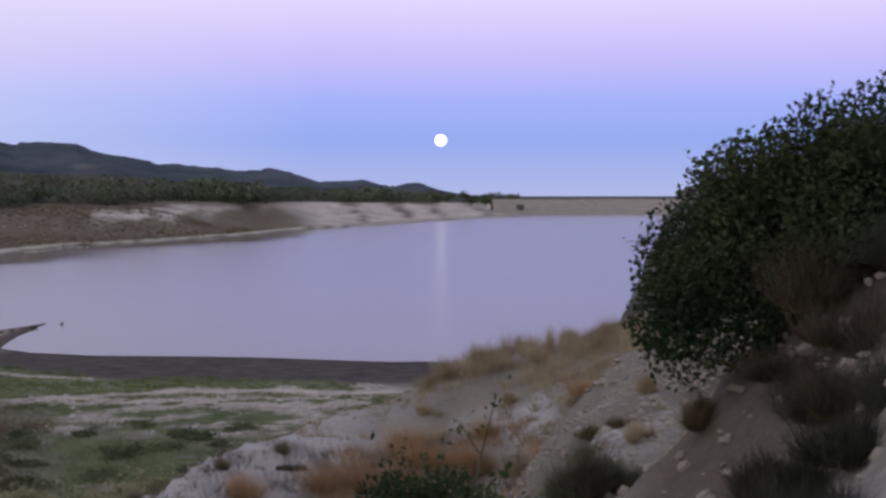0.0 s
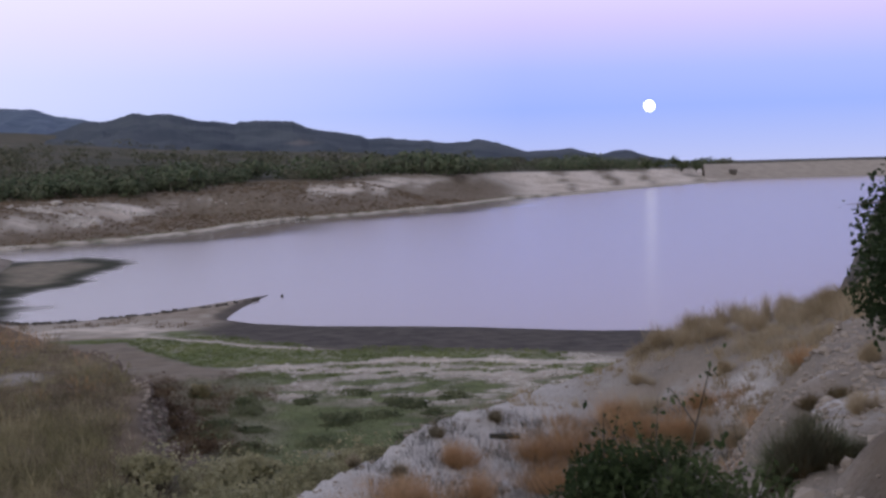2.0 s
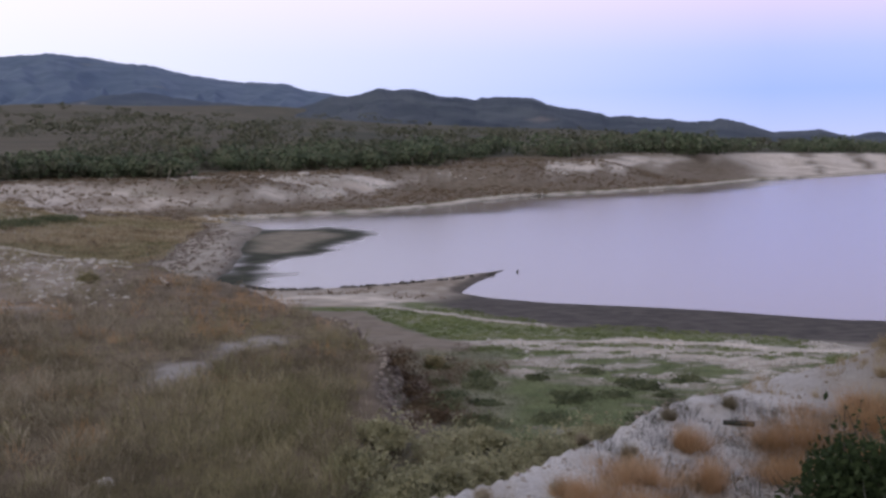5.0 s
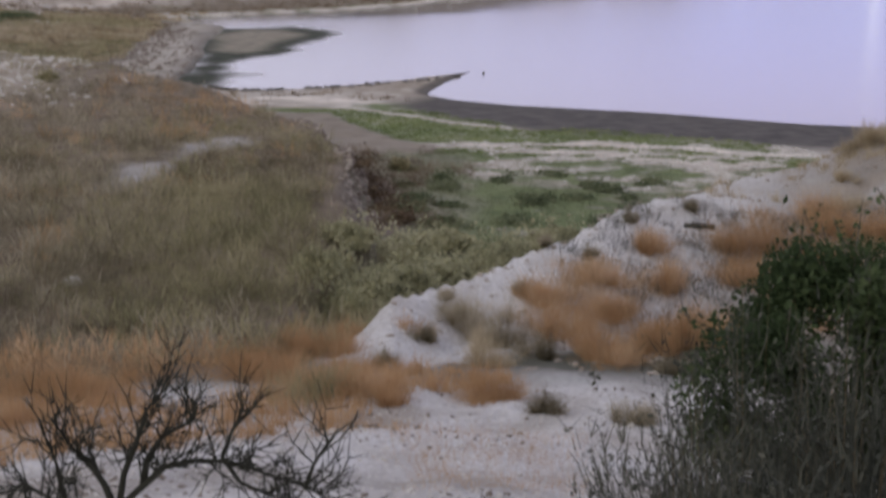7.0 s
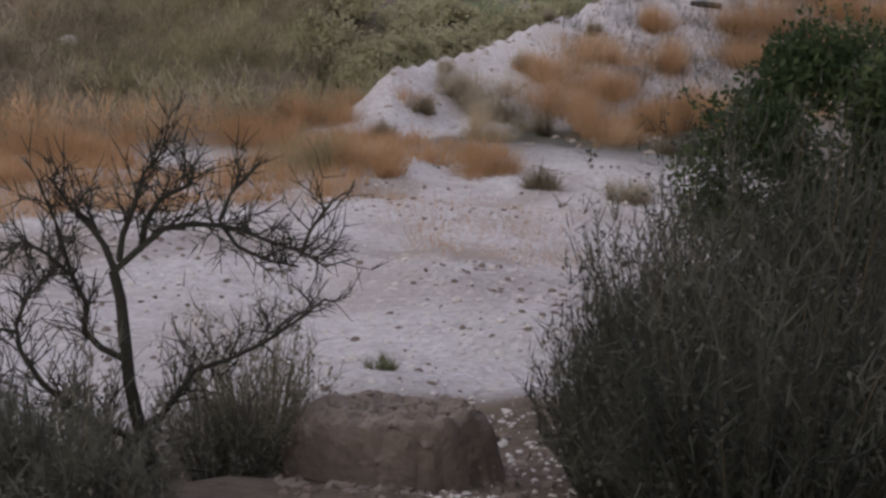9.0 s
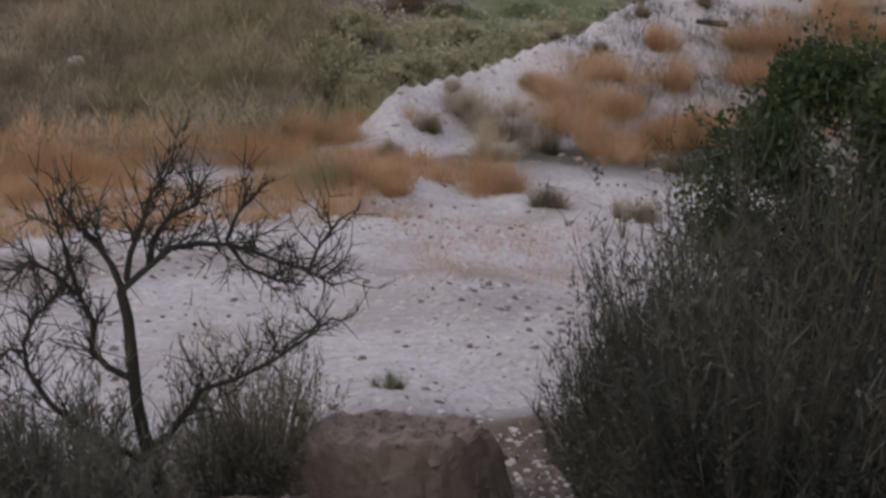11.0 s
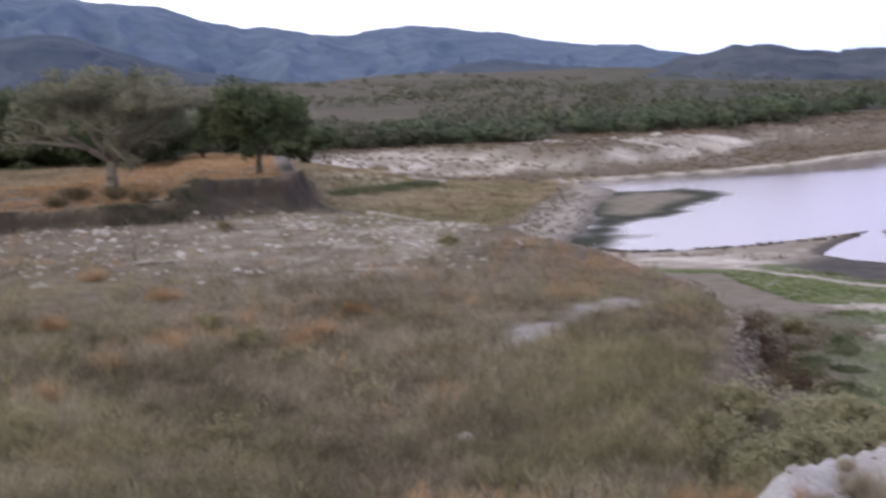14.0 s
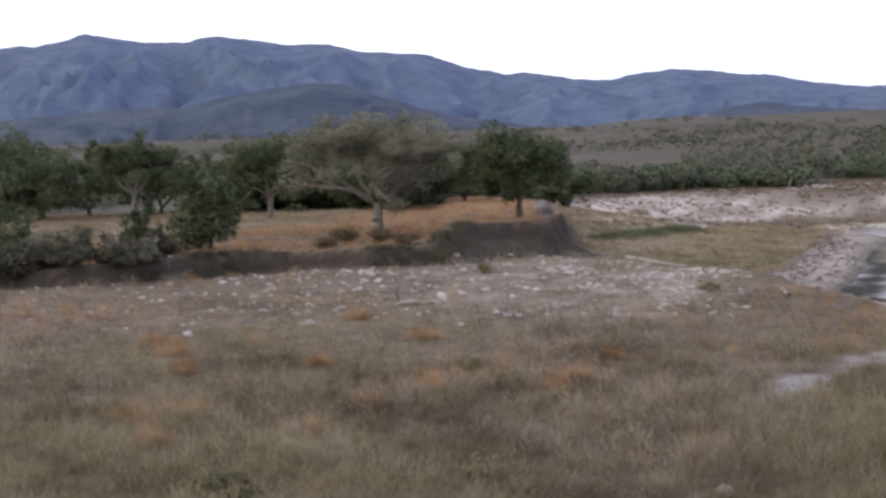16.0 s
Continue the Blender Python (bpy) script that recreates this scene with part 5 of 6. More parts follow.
def tussock(name, label, x, y, tall, wide, material, seed, n=420, group="", category="shrub", width=0.008):
    """A ragged bush of fine dry stems: several tufts of uneven height round one root, thinning out into wisps."""
    rng = np.random.RandomState(seed)
    top = empty(name, x, y, height(x, y) - 0.04)
    tufts = rng.randint(4, 8)
    ta, to = rng.uniform(0, 6.2832, tufts), rng.uniform(0.05, 0.95, tufts)
    th, tw = rng.uniform(0.35, 1.0, tufts), rng.uniform(0.22, 0.6, tufts)
    rad = wide * 0.5
    pick = rng.randint(0, tufts, n)
    a, o = rng.uniform(0, 6.2832, n), rng.uniform(0, 1, n) ** 0.6
    cx, cy = np.cos(ta) * to * rad, np.sin(ta) * to * rad
    up = tall * th[pick] * rng.uniform(0.2, 0.85, n) * np.sqrt(1 - 0.75 * o ** 2)
    mid = np.stack([cx[pick] + np.cos(a) * o * rad * tw[pick] * 1.2, cy[pick] + np.sin(a) * o * rad * tw[pick] * 1.2, up], 1)
    root = np.stack([cx[pick] * 0.9, cy[pick] * 0.9, 0 * up], 1) + (mid - np.stack([cx[pick], cy[pick], up], 1)) * 0.35
    v, f = blades(rng, root, mid, width * 1.3)
    tangle("stem_tangle", v, f, material if material in (RUST, STRAW) else SAGE_LIGHT, top)
    k = n * 4
    q = rng.randint(0, n, k)
    way = mid[q] - root[q]
    way /= np.linalg.norm(way, axis=1)[:, None] + 1e-6
    d = rng.normal(size=(k, 3)) * [0.6, 0.6, 0.45] + way + [0, 0, 0.2]
    start = root[q] + (mid[q] - root[q]) * rng.uniform(0.25, 1.05, (k, 1))
    reach = 0.36 * (tall + rad) * rng.uniform(0.05, 1.0, (k, 1)) ** 1.4 * 1.3
    tip = start + d / np.linalg.norm(d, axis=1)[:, None] * reach
    tip[:, 2] = np.maximum(tip[:, 2], 0.02)
    v, f = blades(rng, start, tip, width)
    tangle("spray_tuft", v, f, material, top)
    return tagged(top, label, category, group)


# rusty and grey shrubs on the spur and at its foot
for i, (x, y, h, w) in enumerate(((-5.1, 32.2, 0.9, 1.2), (-2.4, 34.1, 1.1, 2.6), (-4.1, 29.9, 1.0, 2.1), (-6.3, 25.8, 0.9, 1.9), (-4.4, 23.4, 1.0, 1.9),
                                  (-3.6, 25.9, 0.9, 1.2), (-5.2, 27.2, 0.7, 1.3), (-3.2, 28.0, 0.9, 1.6), (-3.9, 24.6, 0.8, 1.3), (-2.6, 26.6, 0.7, 1.2), (-1.6, 31.2, 0.8, 1.7), (-1.2, 36.5, 0.9, 1.8), (-0.4, 33.0, 0.8, 1.4),
                                  (-7.1, 17.6, 0.45, 1.3), (-5.6, 18.6, 0.45, 1.3), (-9.6, 18.8, 0.55, 1.8), (-11.4, 16.6, 0.5, 1.8), (-12.2, 14.6, 0.5, 1.6), (-10.0, 21.0, 0.6, 1.8),
                                  (-6.9, 27.0, 0.7, 1.3), (-5.6, 29.0, 0.7, 1.3), (-3.0, 32.0, 0.8, 1.6), (-0.6, 35.4, 0.8, 1.9), (0.8, 34.2, 0.8, 1.6), (-8.6, 19.6, 0.5, 1.5), (-13.4, 17.4, 0.6, 1.9), (-9.9, 23.3, 0.45, 1.3), (-10.4, 23.6, 0.6, 1.3), (-33.8, 30.2, 0.8, 1.7), (-33.0, 26.5, 0.7, 1.5), (-43.2, 25.7, 0.7, 1.4), (-30.0, 32.9, 0.6, 1.2), (-30.7, 22.4, 0.7, 1.8))):
    tussock("rusty_shrub", "rust-orange dry shrub on pale ground" if x > -20 else "rust-orange dry shrub among terrace weeds", x, y, h, w * 1.15, RUST, 100 + i, 800, "rusty shrubs", width=0.007)
for i, (x, y, h, w) in enumerate(((-6.7, 22.3, 1.0, 1.3), (-8.2, 21.1, 0.5, 0.5), (-8.1, 23.1, 0.6, 0.6), (-7.4, 24.4, 0.8, 0.9), (-8.0, 17.5, 0.8, 2.0),
                                  (-2.9, 17.2, 0.45, 0.8), (-4.4, 17.8, 0.45, 0.7), (-6.3, 30.6, 0.4, 0.6), (-4.6, 36.0, 0.5, 0.6), (-7.6, 31.0, 0.4, 0.5), (-7.2, 27.4, 0.5, 0.7), (-5.8, 23.6, 0.6, 0.9), (-3.0, 22.6, 0.5, 0.8), (-6.0, 34.0, 0.45, 0.6), (-2.2, 24.4, 0.5, 0.9), (-8.6, 25.8, 0.4, 0.5), (-7.6, 25.2, 0.9, 1.5), (-8.1, 25.0, 0.7, 0.9), (-6.9, 24.3, 0.8, 1.3))):
    tussock("grey_shrub", "grey-olive dry shrub with stiff stems", x, y, h, w, OLIVE if i == 4 else WEED if i else STRAW, 130 + i, 420, "grey shrubs")
rng_t = np.random.RandomState(9)
for i in range(12):
    x, y = polar(rng_t.uniform(40, 62), rng_t.uniform(36, 66))
    tussock("rusty_shrub", "rust-orange dry shrub among terrace weeds", x, y, rng_t.uniform(0.5, 0.8), rng_t.uniform(1.2, 2.2), RUST, 360 + i, 500, "rusty shrubs", width=0.014)
for i in range(9):
    x, y = polar(rng_t.uniform(34, 60), rng_t.uniform(30, 56))
    shrub("olive_shrub", "low rounded olive-green shrub among terrace weeds", x, y, rng_t.uniform(0.5, 0.8), rng_t.uniform(1.2, 2.2), OLIVE, SAGE_LIGHT, 380 + i, 900, 0.07, 12, 0.012, group="olive terrace shrubs")
rng_c = np.random.RandomState(5)
for i in range(22):
    az = -0.6 - 8.8 * i / 21 + rng_c.normal() * 0.25
    x, y = polar(az, np.interp(az, SPUR_AZ, SPUR_D) - rng_c.uniform(0.2, 3.2))
    tussock("straw_shrub", "straw-coloured dry shrub along the spur's crest", x, y, rng_c.uniform(0.45, 0.95), rng_c.uniform(0.9, 2.0), STRAW, 150 + i, 260, "crest shrubs", width=0.011)
for i in range(12):
    x, y = polar(rng_c.uniform(-7, 3), rng_c.uniform(29, 40))
    tussock("straw_shrub", "straw-coloured dry shrub on the pale slope", x, y, rng_c.uniform(0.4, 0.8), rng_c.uniform(0.7, 1.4), STRAW if i % 3 else RUST, 180 + i, 280, "slope shrubs", width=0.01)


# ---- near things ----
def big_oak_bush():
    """Live oak bush that leans out from the bank."""
    rng = np.random.RandomState(77)
    x, y = polar(-15.8, 10.0)
    z = height(x, y) - 0.1
    top = empty("live_oak_bush", x, y, z)
    tips = []
    for i in range(6):
        a = rng.uniform(0, 6.2832)
        out = []
        limb(rng, (0.15 * math.cos(a), 0.15 * math.sin(a), 0), (math.cos(a) * 0.9, math.sin(a) * 0.9, 1.3), 0.5, 0.035, 2, out, tips)
        v, f = sticks(out, 5)
        mesh_object("branch", v, f, BARK, top)
    lobes = []
    for _ in range(60):
        u = Vector(rng.normal(size=3)).normalized()
        u.z = abs(u.z) * 0.9 - 0.25
        lobes.append((u.x * 1.2 + 0.15, u.y * 0.9, 0.75 + u.z * 1.05))
    # crown climbs away from the water
    lc = np.array(lobes) * rng.uniform(0.7, 1.0, (60, 1))
    lc[:, 2] += np.clip(lc[:, 0], -1.2, 1.4) * 0.42 + 0.06
    skirt = rng.uniform(-1, 1, (14, 3)) * [0.75, 0.4, 0.3] + [-0.5, -0.2, 0.0]
    lc = np.concatenate([lc, skirt])
    k = 54000
    g = rng.normal(size=(k, 3))
    g /= np.linalg.norm(g, axis=1)[:, None]
    pts = lc[rng.randint(0, 74, k)] + g * rng.uniform(0, 1, (k, 1)) ** 0.4 * 0.34
    twig = []
    tw = []
    for _ in range(170):
        c = lc[rng.randint(0, 60)]
        o = c - np.array([0, 0, 1.0])
        o = o / np.linalg.norm(o) + rng.normal(size=3) * 0.35
        e = c + o / np.linalg.norm(o) * rng.uniform(0.28, 0.44)
        tw.append((tuple(c), tuple(e), 0.006, 0.003))
        s_ = rng.uniform(0.45, 1.05, 11)[:, None]
        twig.append(c + (e - c) * s_ + rng.normal(size=(11, 3)) * 0.03)
    pts = np.concatenate([pts] + twig)
    v, f = leaves(rng, pts, 0.027)
    tangle("foliage", v, f, OAK_LEAF, top)
    v, f = sticks(tw, 3)
    tangle("twig_tangle", v, f, BARK, top)
    tagged(top, "dark green live oak bush leaning over the pale bank", "bush")


big_oak_bush()


def oak_shrub():
    rng = np.random.RandomState(78)
    x, y = polar(1.0, 6.1)
    top = empty("oak_shrub", x, y, height(x, y) - 0.05)
    lc = rng.normal(size=(60, 3))
    lc /= np.linalg.norm(lc, axis=1)[:, None]
    lc = lc * [0.67, 0.5, 0.6] * rng.uniform(0.6, 1.0, (60, 1)) + [0.08, 0, 1.7]
    lc[:, 2] += 0.06 * np.clip(lc[:, 0], -0.5, 0.5)
    k = 33000
    g = rng.normal(size=(k, 3))
    g /= np.linalg.norm(g, axis=1)[:, None]
    pts = [lc[rng.randint(0, 60, k)] + g * rng.uniform(0, 1, (k, 1)) ** 0.5 * 0.2]
    rods = []
    for i in range(9):
        a = rng.uniform(0, 6.2832)
        rods.append(((0, 0, 0), (0.25 * math.cos(a), 0.25 * math.sin(a), 1.4), 0.022, 0.012))
    for i in range(60):
        c = lc[rng.randint(0, 60)]
        o = (c - [0, 0, 1.3]) + rng.normal(size=3) * 0.3
        e = c + o / np.linalg.norm(o) * rng.uniform(0.22, 0.4)
        rods.append((tuple(c), tuple(e), 0.005, 0.002))
        pts.append(c + (e - c) * rng.uniform(0.4, 1.05, 12)[:, None] + rng.normal(size=(12, 3)) * 0.018)
    # one long bare shoot with a few leaves
    up = 0.46
    rods += [((0.17, 0, 1.4 + up), (0.29, 0, 2.02 + up), 0.008, 0.005), ((0.29, 0, 2.02 + up), (0.36, 0, 2.3 + up), 0.005, 0.002), ((0.29, 0, 2.02 + up), (0.17, 0, 2.2 + up), 0.004, 0.002),
             ((0.1, 0, 1.5 + up), (-0.15, 0, 2.08 + up), 0.005, 0.002)]
    for c in ((0.32, 0, 2.15 + up), (0.36, 0, 2.28 + up), (0.19, 0, 2.17 + up), (-0.15, 0, 2.05 + up), (-0.08, 0, 1.9 + up)):
        pts.append(np.array(c) + rng.normal(size=(7, 3)) * 0.04)
    v, f = leaves(rng, np.concatenate(pts), 0.02)
    tangle("foliage", v, f, YOUNG_OAK, top)
    v, f = sticks(rods, 4)
    tangle("stem_tangle", v, f, BARK, top)
    tagged(top, "young live oak shrub with small dark leaves", "shrub")


oak_shrub()


def sagebrush(label, az, d, tall, wide, seed, stems=520, material=None, leafy_=1.0):
    """Upright grey sagebrush: many thin stems with short side twigs and tiny leaves."""
    rng = np.random.RandomState(seed)
    x, y = polar(az, d)
    top = empty("sagebrush", x, y, height(x, y) - 0.05)
    n = stems
    a, o = rng.uniform(0, 6.2832, n), rng.uniform(0, 1, n) ** 0.5
    rad = wide * 0.5
    h = tall * (0.42 + 0.72 * rng.uniform(0, 1, n) ** 1.5) * np.sqrt(1 - 0.45 * o ** 2) * (1 + 0.22 * np.sin(3 * a + seed) * o)
    base = np.stack([np.cos(a) * o * rad * 0.35, np.sin(a) * o * rad * 0.35, np.zeros(n)], 1)
    tip = np.stack([np.cos(a) * o * rad, np.sin(a) * o * rad, h], 1) + rng.normal(size=(n, 3)) * 0.04
    cut = n // 7
    v, f = blades(rng, base[cut:], tip[cut:], 0.009)
    tangle("stem_tangle", v, f, material or SAGE, top)
    v, f = blades(rng, base[:cut], tip[:cut] * [1, 1, 1.12], 0.008)
    tangle("dry_stalk_tangle", v, f, SAGE_LIGHT, top)
    k = int(n * 16 * leafy_)
    pick, s_ = rng.randint(0, n, k), rng.uniform(0.3, 1.0, k)[:, None]
    p = base[pick] + (tip[pick] - base[pick]) * s_
    d_ = rng.normal(size=(k, 3)) * 0.6 + (tip[pick] - base[pick]) / np.linalg.norm(tip[pick] - base[pick], axis=1)[:, None]
    q = p + d_ / np.linalg.norm(d_, axis=1)[:, None] * rng.uniform(0.04, 0.15, (k, 1))
    v, f = blades(rng, p, q, 0.007)
    tangle("twig_tangle", v, f, material or SAGE, top)
    c = p[: k // 2] + rng.normal(size=(k // 2, 3)) * 0.02
    v, f = leaves(rng, c, 0.012)
    tangle("foliage", v, f, material or SAGE, top)
    tagged(top, label, "shrub", "sagebrush")


sagebrush("dark grey-brown sagebrush beside the dirt mound", 5.5, 4.3, 1.35, 1.15, 201, 700)
sagebrush("tall dry sagebrush with upright tan stalks", -1.5, 4.2, 1.62, 1.1, 202, 560)
sagebrush("dark sagebrush crowding the edge of the bank", 1.0, 3.4, 1.1, 1.1, 203, 600)
sagebrush("dark sagebrush below the young oak", 3.0, 5.0, 1.85, 1.4, 208, 900)
sagebrush("dark sagebrush shading the bank", -2.0, 5.2, 1.9, 1.4, 209, 800)
sagebrush("grey sagebrush beside pale gravel", 8.6, 4.6, 1.1, 0.8, 210, 420)
sagebrush("grey-olive sagebrush under the dead bush", 27.6, 4.9, 0.95, 0.75, 204, 230, SAGE_OLIVE, 0.6)
sagebrush("grey-olive sagebrush in front of pale ground", 36.5, 5.0, 0.55, 0.9, 205, 110, None, 0.7)
sagebrush("grey-olive sagebrush at the foot of the dead bush", 30.0, 4.6, 0.55, 0.7, 206, 120, None, 0.6)
sagebrush("bluish grey sagebrush beside the dead bush", 40.5, 4.2, 0.66, 1.0, 207, 170, None, 0.7)
sagebrush("dark sagebrush beside fresh green tufts", 45.0, 4.4, 0.85, 0.9, 212, 420)
sagebrush("dark sagebrush growing at the bank's edge", 48.0, 4.2, 0.95, 1.0, 213, 420)
sagebrush("dark sagebrush at the edge of the bank", 37.0, 3.7, 0.55, 0.8, 211, 200)


def dead_bush():
    """Leafless grey bush, its crooked limbs ending in fine twigs."""
    rng = np.random.RandomState(91)
    az, d = 32.6, 4.0
    x, y = polar(az, d)
    z0 = height(x, y) - 0.05
    top = empty("dead_bush", x, y, z0, az)
    trunk = ((0.02, -0.06), (-0.017, 0.139), (-0.059, 0.332), (-0.082, 0.516), (-0.086, 0.692), (-0.09, 0.841), (-0.107, 0.943))
    limbs = (
        ((-0.044, 0.26), (-0.143, 0.33), (-0.26, 0.422), (-0.372, 0.534), (-0.434, 0.659), (-0.437, 0.765), (-0.388, 0.866), (-0.328, 0.933), (-0.265, 1.04)),
        ((-0.084, 0.604), (-0.167, 0.656), (-0.218, 0.725), (-0.201, 0.829), (-0.239, 0.926), (-0.312, 1.013), (-0.387, 1.068), (-0.453, 1.013)),
        ((-0.107, 0.943), (-0.033, 1.013), (0.064, 1.094), (0.157, 1.116), (0.249, 1.102), (0.323, 1.065), (0.417, 1.013), (0.523, 0.959), (0.611, 0.904)),
        ((0.249, 1.102), (0.303, 1.021), (0.397, 0.968), (0.513, 0.917)),
        ((-0.101, 0.946), (-0.131, 1.04), (-0.179, 1.124), (-0.227, 1.186), (-0.279, 1.296)),
        ((-0.085, 0.986), (-0.068, 1.087), (-0.025, 1.194), (0.012, 1.299), (0.069, 1.364)),
        ((-0.009, 1.032), (0.007, 1.122), (0.061, 1.218), (0.154, 1.262), (0.166, 1.311)),
        ((-0.051, 0.331), (0.026, 0.38), (0.089, 0.476), (0.142, 0.56), (0.269, 0.582), (0.389, 0.638), (0.52, 0.715), (0.61, 0.784)),
        ((0.249, 1.102), (0.29, 1.185), (0.328, 1.223)),
        ((0.523, 0.959), (0.553, 1.045), (0.612, 1.124)),
        ((-0.439, 0.745), (-0.478, 0.769), (-0.568, 0.672)),
        ((-0.239, 0.926), (-0.275, 1.14), (-0.315, 1.279)),
    )
    def stroke(pts, ra, rb, depth):
        out, n = [], len(pts) - 1
        ys = np.cumsum(rng.normal(size=n + 1) * depth)
        ys -= ys[0]
        P = [Vector((p[0], -ys[i], p[1])) for i, p in enumerate(pts)]
        for i in range(n):
            out.append((P[i], P[i + 1], ra + (rb - ra) * i / n, ra + (rb - ra) * (i + 1) / n))
        return out
    t = stroke(trunk, 0.027, 0.017, 0.0)
    v, f = sticks(t, 8)
    mesh_object("trunk", v, f, DEAD, top, smooth_faces=True)
    for li in limbs:
        rods = stroke(li, 0.013 if len(li) > 4 else 0.008, 0.004, 0.02)
        v, f = sticks(rods, 6)
        arm = mesh_object("limb", v, f, DEAD, top, smooth_faces=True)
        fine = []
        for p, q, ra, rb in rods[1:]:
            for _ in range(7):
                s_ = p + (q - p) * rng.rand()
                w = ((q - p).normalized() * 0.6 + Vector(rng.normal(size=3)) * 0.55 + Vector((0, 0, 0.45))).normalized()
                a = s_
                ln = rng.uniform(0.06, 0.17)
                for j in range(3):
                    b = a + w * ln / 3
                    fine.append((a, b, 0.0042 * (1 - 0.25 * j), 0.0042 * (0.75 - 0.25 * j)))
                    for _ in range(2):
                        w2 = (w + Vector(rng.normal(size=3)) * 0.6).normalized()
                        e = b + w2 * rng.uniform(0.03, 0.11)
                        fine.append((b, e, 0.0026, 0.001))
                    a = b
                    w = (w + Vector(rng.normal(size=3)) * 0.25 + Vector((0, 0, 0.1))).normalized()
        v, f = sticks(fine, 3)
        tangle("twig_tangle", v, f, DEAD, arm)
    tagged(top, "leafless dead grey bush with crooked twiggy limbs", "bush")


dead_bush()


def lump(name, material, r, squash, seed, rough=0.25, parent=None, detail=2):
    rng = np.random.RandomState(seed)
    bm = bmesh.new()
    bmesh.ops.create_icosphere(bm, subdivisions=detail, radius=1.0)
    off = rng.rand(3) * 50
    for v in bm.verts:
        n1 = noise.noise(v.co * 1.3 + Vector(off)) + 0.5 * noise.noise(v.co * 3.1 + Vector(off))
        v.co *= 1 + rough * n1 * 1.6
        v.co = Vector((v.co.x * r[0], v.co.y * r[1], v.co.z * r[2] * squash))
    me = bpy.data.meshes.new(name)
    bm.to_mesh(me)
    bm.free()
    me.materials.append(material)
    return me


def mound():
    """A crumbling heap of earth with a steep broken face."""
    x, y = polar(19.5, 4.85)
    z = height(x, y)
    n, m = 46, 110
    v, f = [(0, 0, 0.37)], []
    for i in range(1, n + 1):
        rr = i / n * 1.25
        for j in range(m):
            a = 6.2832 * j / m
            px, py = math.cos(a) * rr * (0.44 if math.cos(a) > 0 else 0.66), math.sin(a) * rr * 0.46
            q = Vector((px * 4, py * 4, 2.0))
            edge = rr + 0.16 * noise.noise(q) + 0.05 * noise.noise(q * 4)
            k = min(1, max(0, (1.02 - edge) / 0.38))
            h = 0.36 * k * k * (3 - 2 * k) * (1 + 0.18 * noise.noise(q * 0.8 + Vector((5, 0, 0))))
            h += 0.028 * noise.noise(q * 3) * (0.4 + k) + 0.014 * noise.noise(q * 7) + 0.009 * noise.noise(q * 15) + 0.006 * abs(noise.noise(q * 26))
            drop = 0.42 * py
            v.append((px, py, h - drop - 0.10 * max(0, rr - 1.0)))
    for j in range(m):
        f.append((0, 1 + j, 1 + (j + 1) % m))
    tri = list(f)
    for i in range(n - 1):
        for j in range(m):
            a, b = 1 + i * m + j, 1 + i * m + (j + 1) % m
            tri += [(a, a + m, b + m), (a, b + m, b)]
    rng = np.random.RandomState(95)
    g = 1.618
    ico = np.array([(-1, g, 0), (1, g, 0), (-1, -g, 0), (1, -g, 0), (0, -1, g), (0, 1, g), (0, -1, -g), (0, 1, -g), (g, 0, -1), (g, 0, 1), (-g, 0, -1), (-g, 0, 1)], float) / 1.9
    sides = [(0, 11, 5), (0, 5, 1), (0, 1, 7), (0, 7, 10), (0, 10, 11), (1, 5, 9), (5, 11, 4), (11, 10, 2), (10, 7, 6), (7, 1, 8),
             (3, 9, 4), (3, 4, 2), (3, 2, 6), (3, 6, 8), (3, 8, 9), (4, 9, 5), (2, 4, 11), (6, 2, 10), (8, 6, 7), (9, 8, 1)]
    for i in rng.randint(m, len(v) - 1, 220):
        s, base, c = 0.007 + 0.03 * rng.rand() ** 3, len(v), v[i]
        v += [tuple(p) for p in np.array(c) + ico * rng.uniform(0.6, 1.2, (12, 1)) * [s, s * 0.9, s * 0.7]]
        tri += [(base + p, base + q, base + r_) for p, q, r_ in sides]
    ob = mesh_object("dirt_mound", v, tri, EARTH)
    ob.matrix_world = pose(x, y, z - 0.02, 0, 0, 19.5)
    tagged(ob, "crumbling brown dirt mound at the bank's edge", "mound")


mound()
x, y = polar(21.0, 7.6)
tussock("green_tuft", "small bright green tuft on pale gravel", x, y, 0.16, 0.2, GREEN, 300, 160, category="tuft", width=0.008)
x, y = polar(42.8, 4.5)
tussock("green_tuft", "fresh green tuft beside the dead bush", x, y, 0.5, 0.4, LUSH, 301, 260, category="tuft", width=0.012)
x, y = polar(44.85, 16.6)
tussock("green_tuft", "dark green tuft at the edge of pale gravel", x, y, 0.42, 0.6, GREEN, 302, 500, category="tuft", width=0.012)
for i, (az, d, h, w) in enumerate(((-3.2, 17.0, 0.9, 0.8), (-5.3, 17.5, 1.1, 0.9), (-6.5, 17.0, 1.2, 0.9), (-7.6, 17.5, 1.0, 0.8))):
    x, y = polar(az, d)
    tussock("green_broom", "dark olive-green upright broom shrub on the bank", x, y, h * 0.8, w * 0.95, GREEN if i % 2 else SAGE_OLIVE, 310 + i, 900, "broom shrubs", width=0.008)
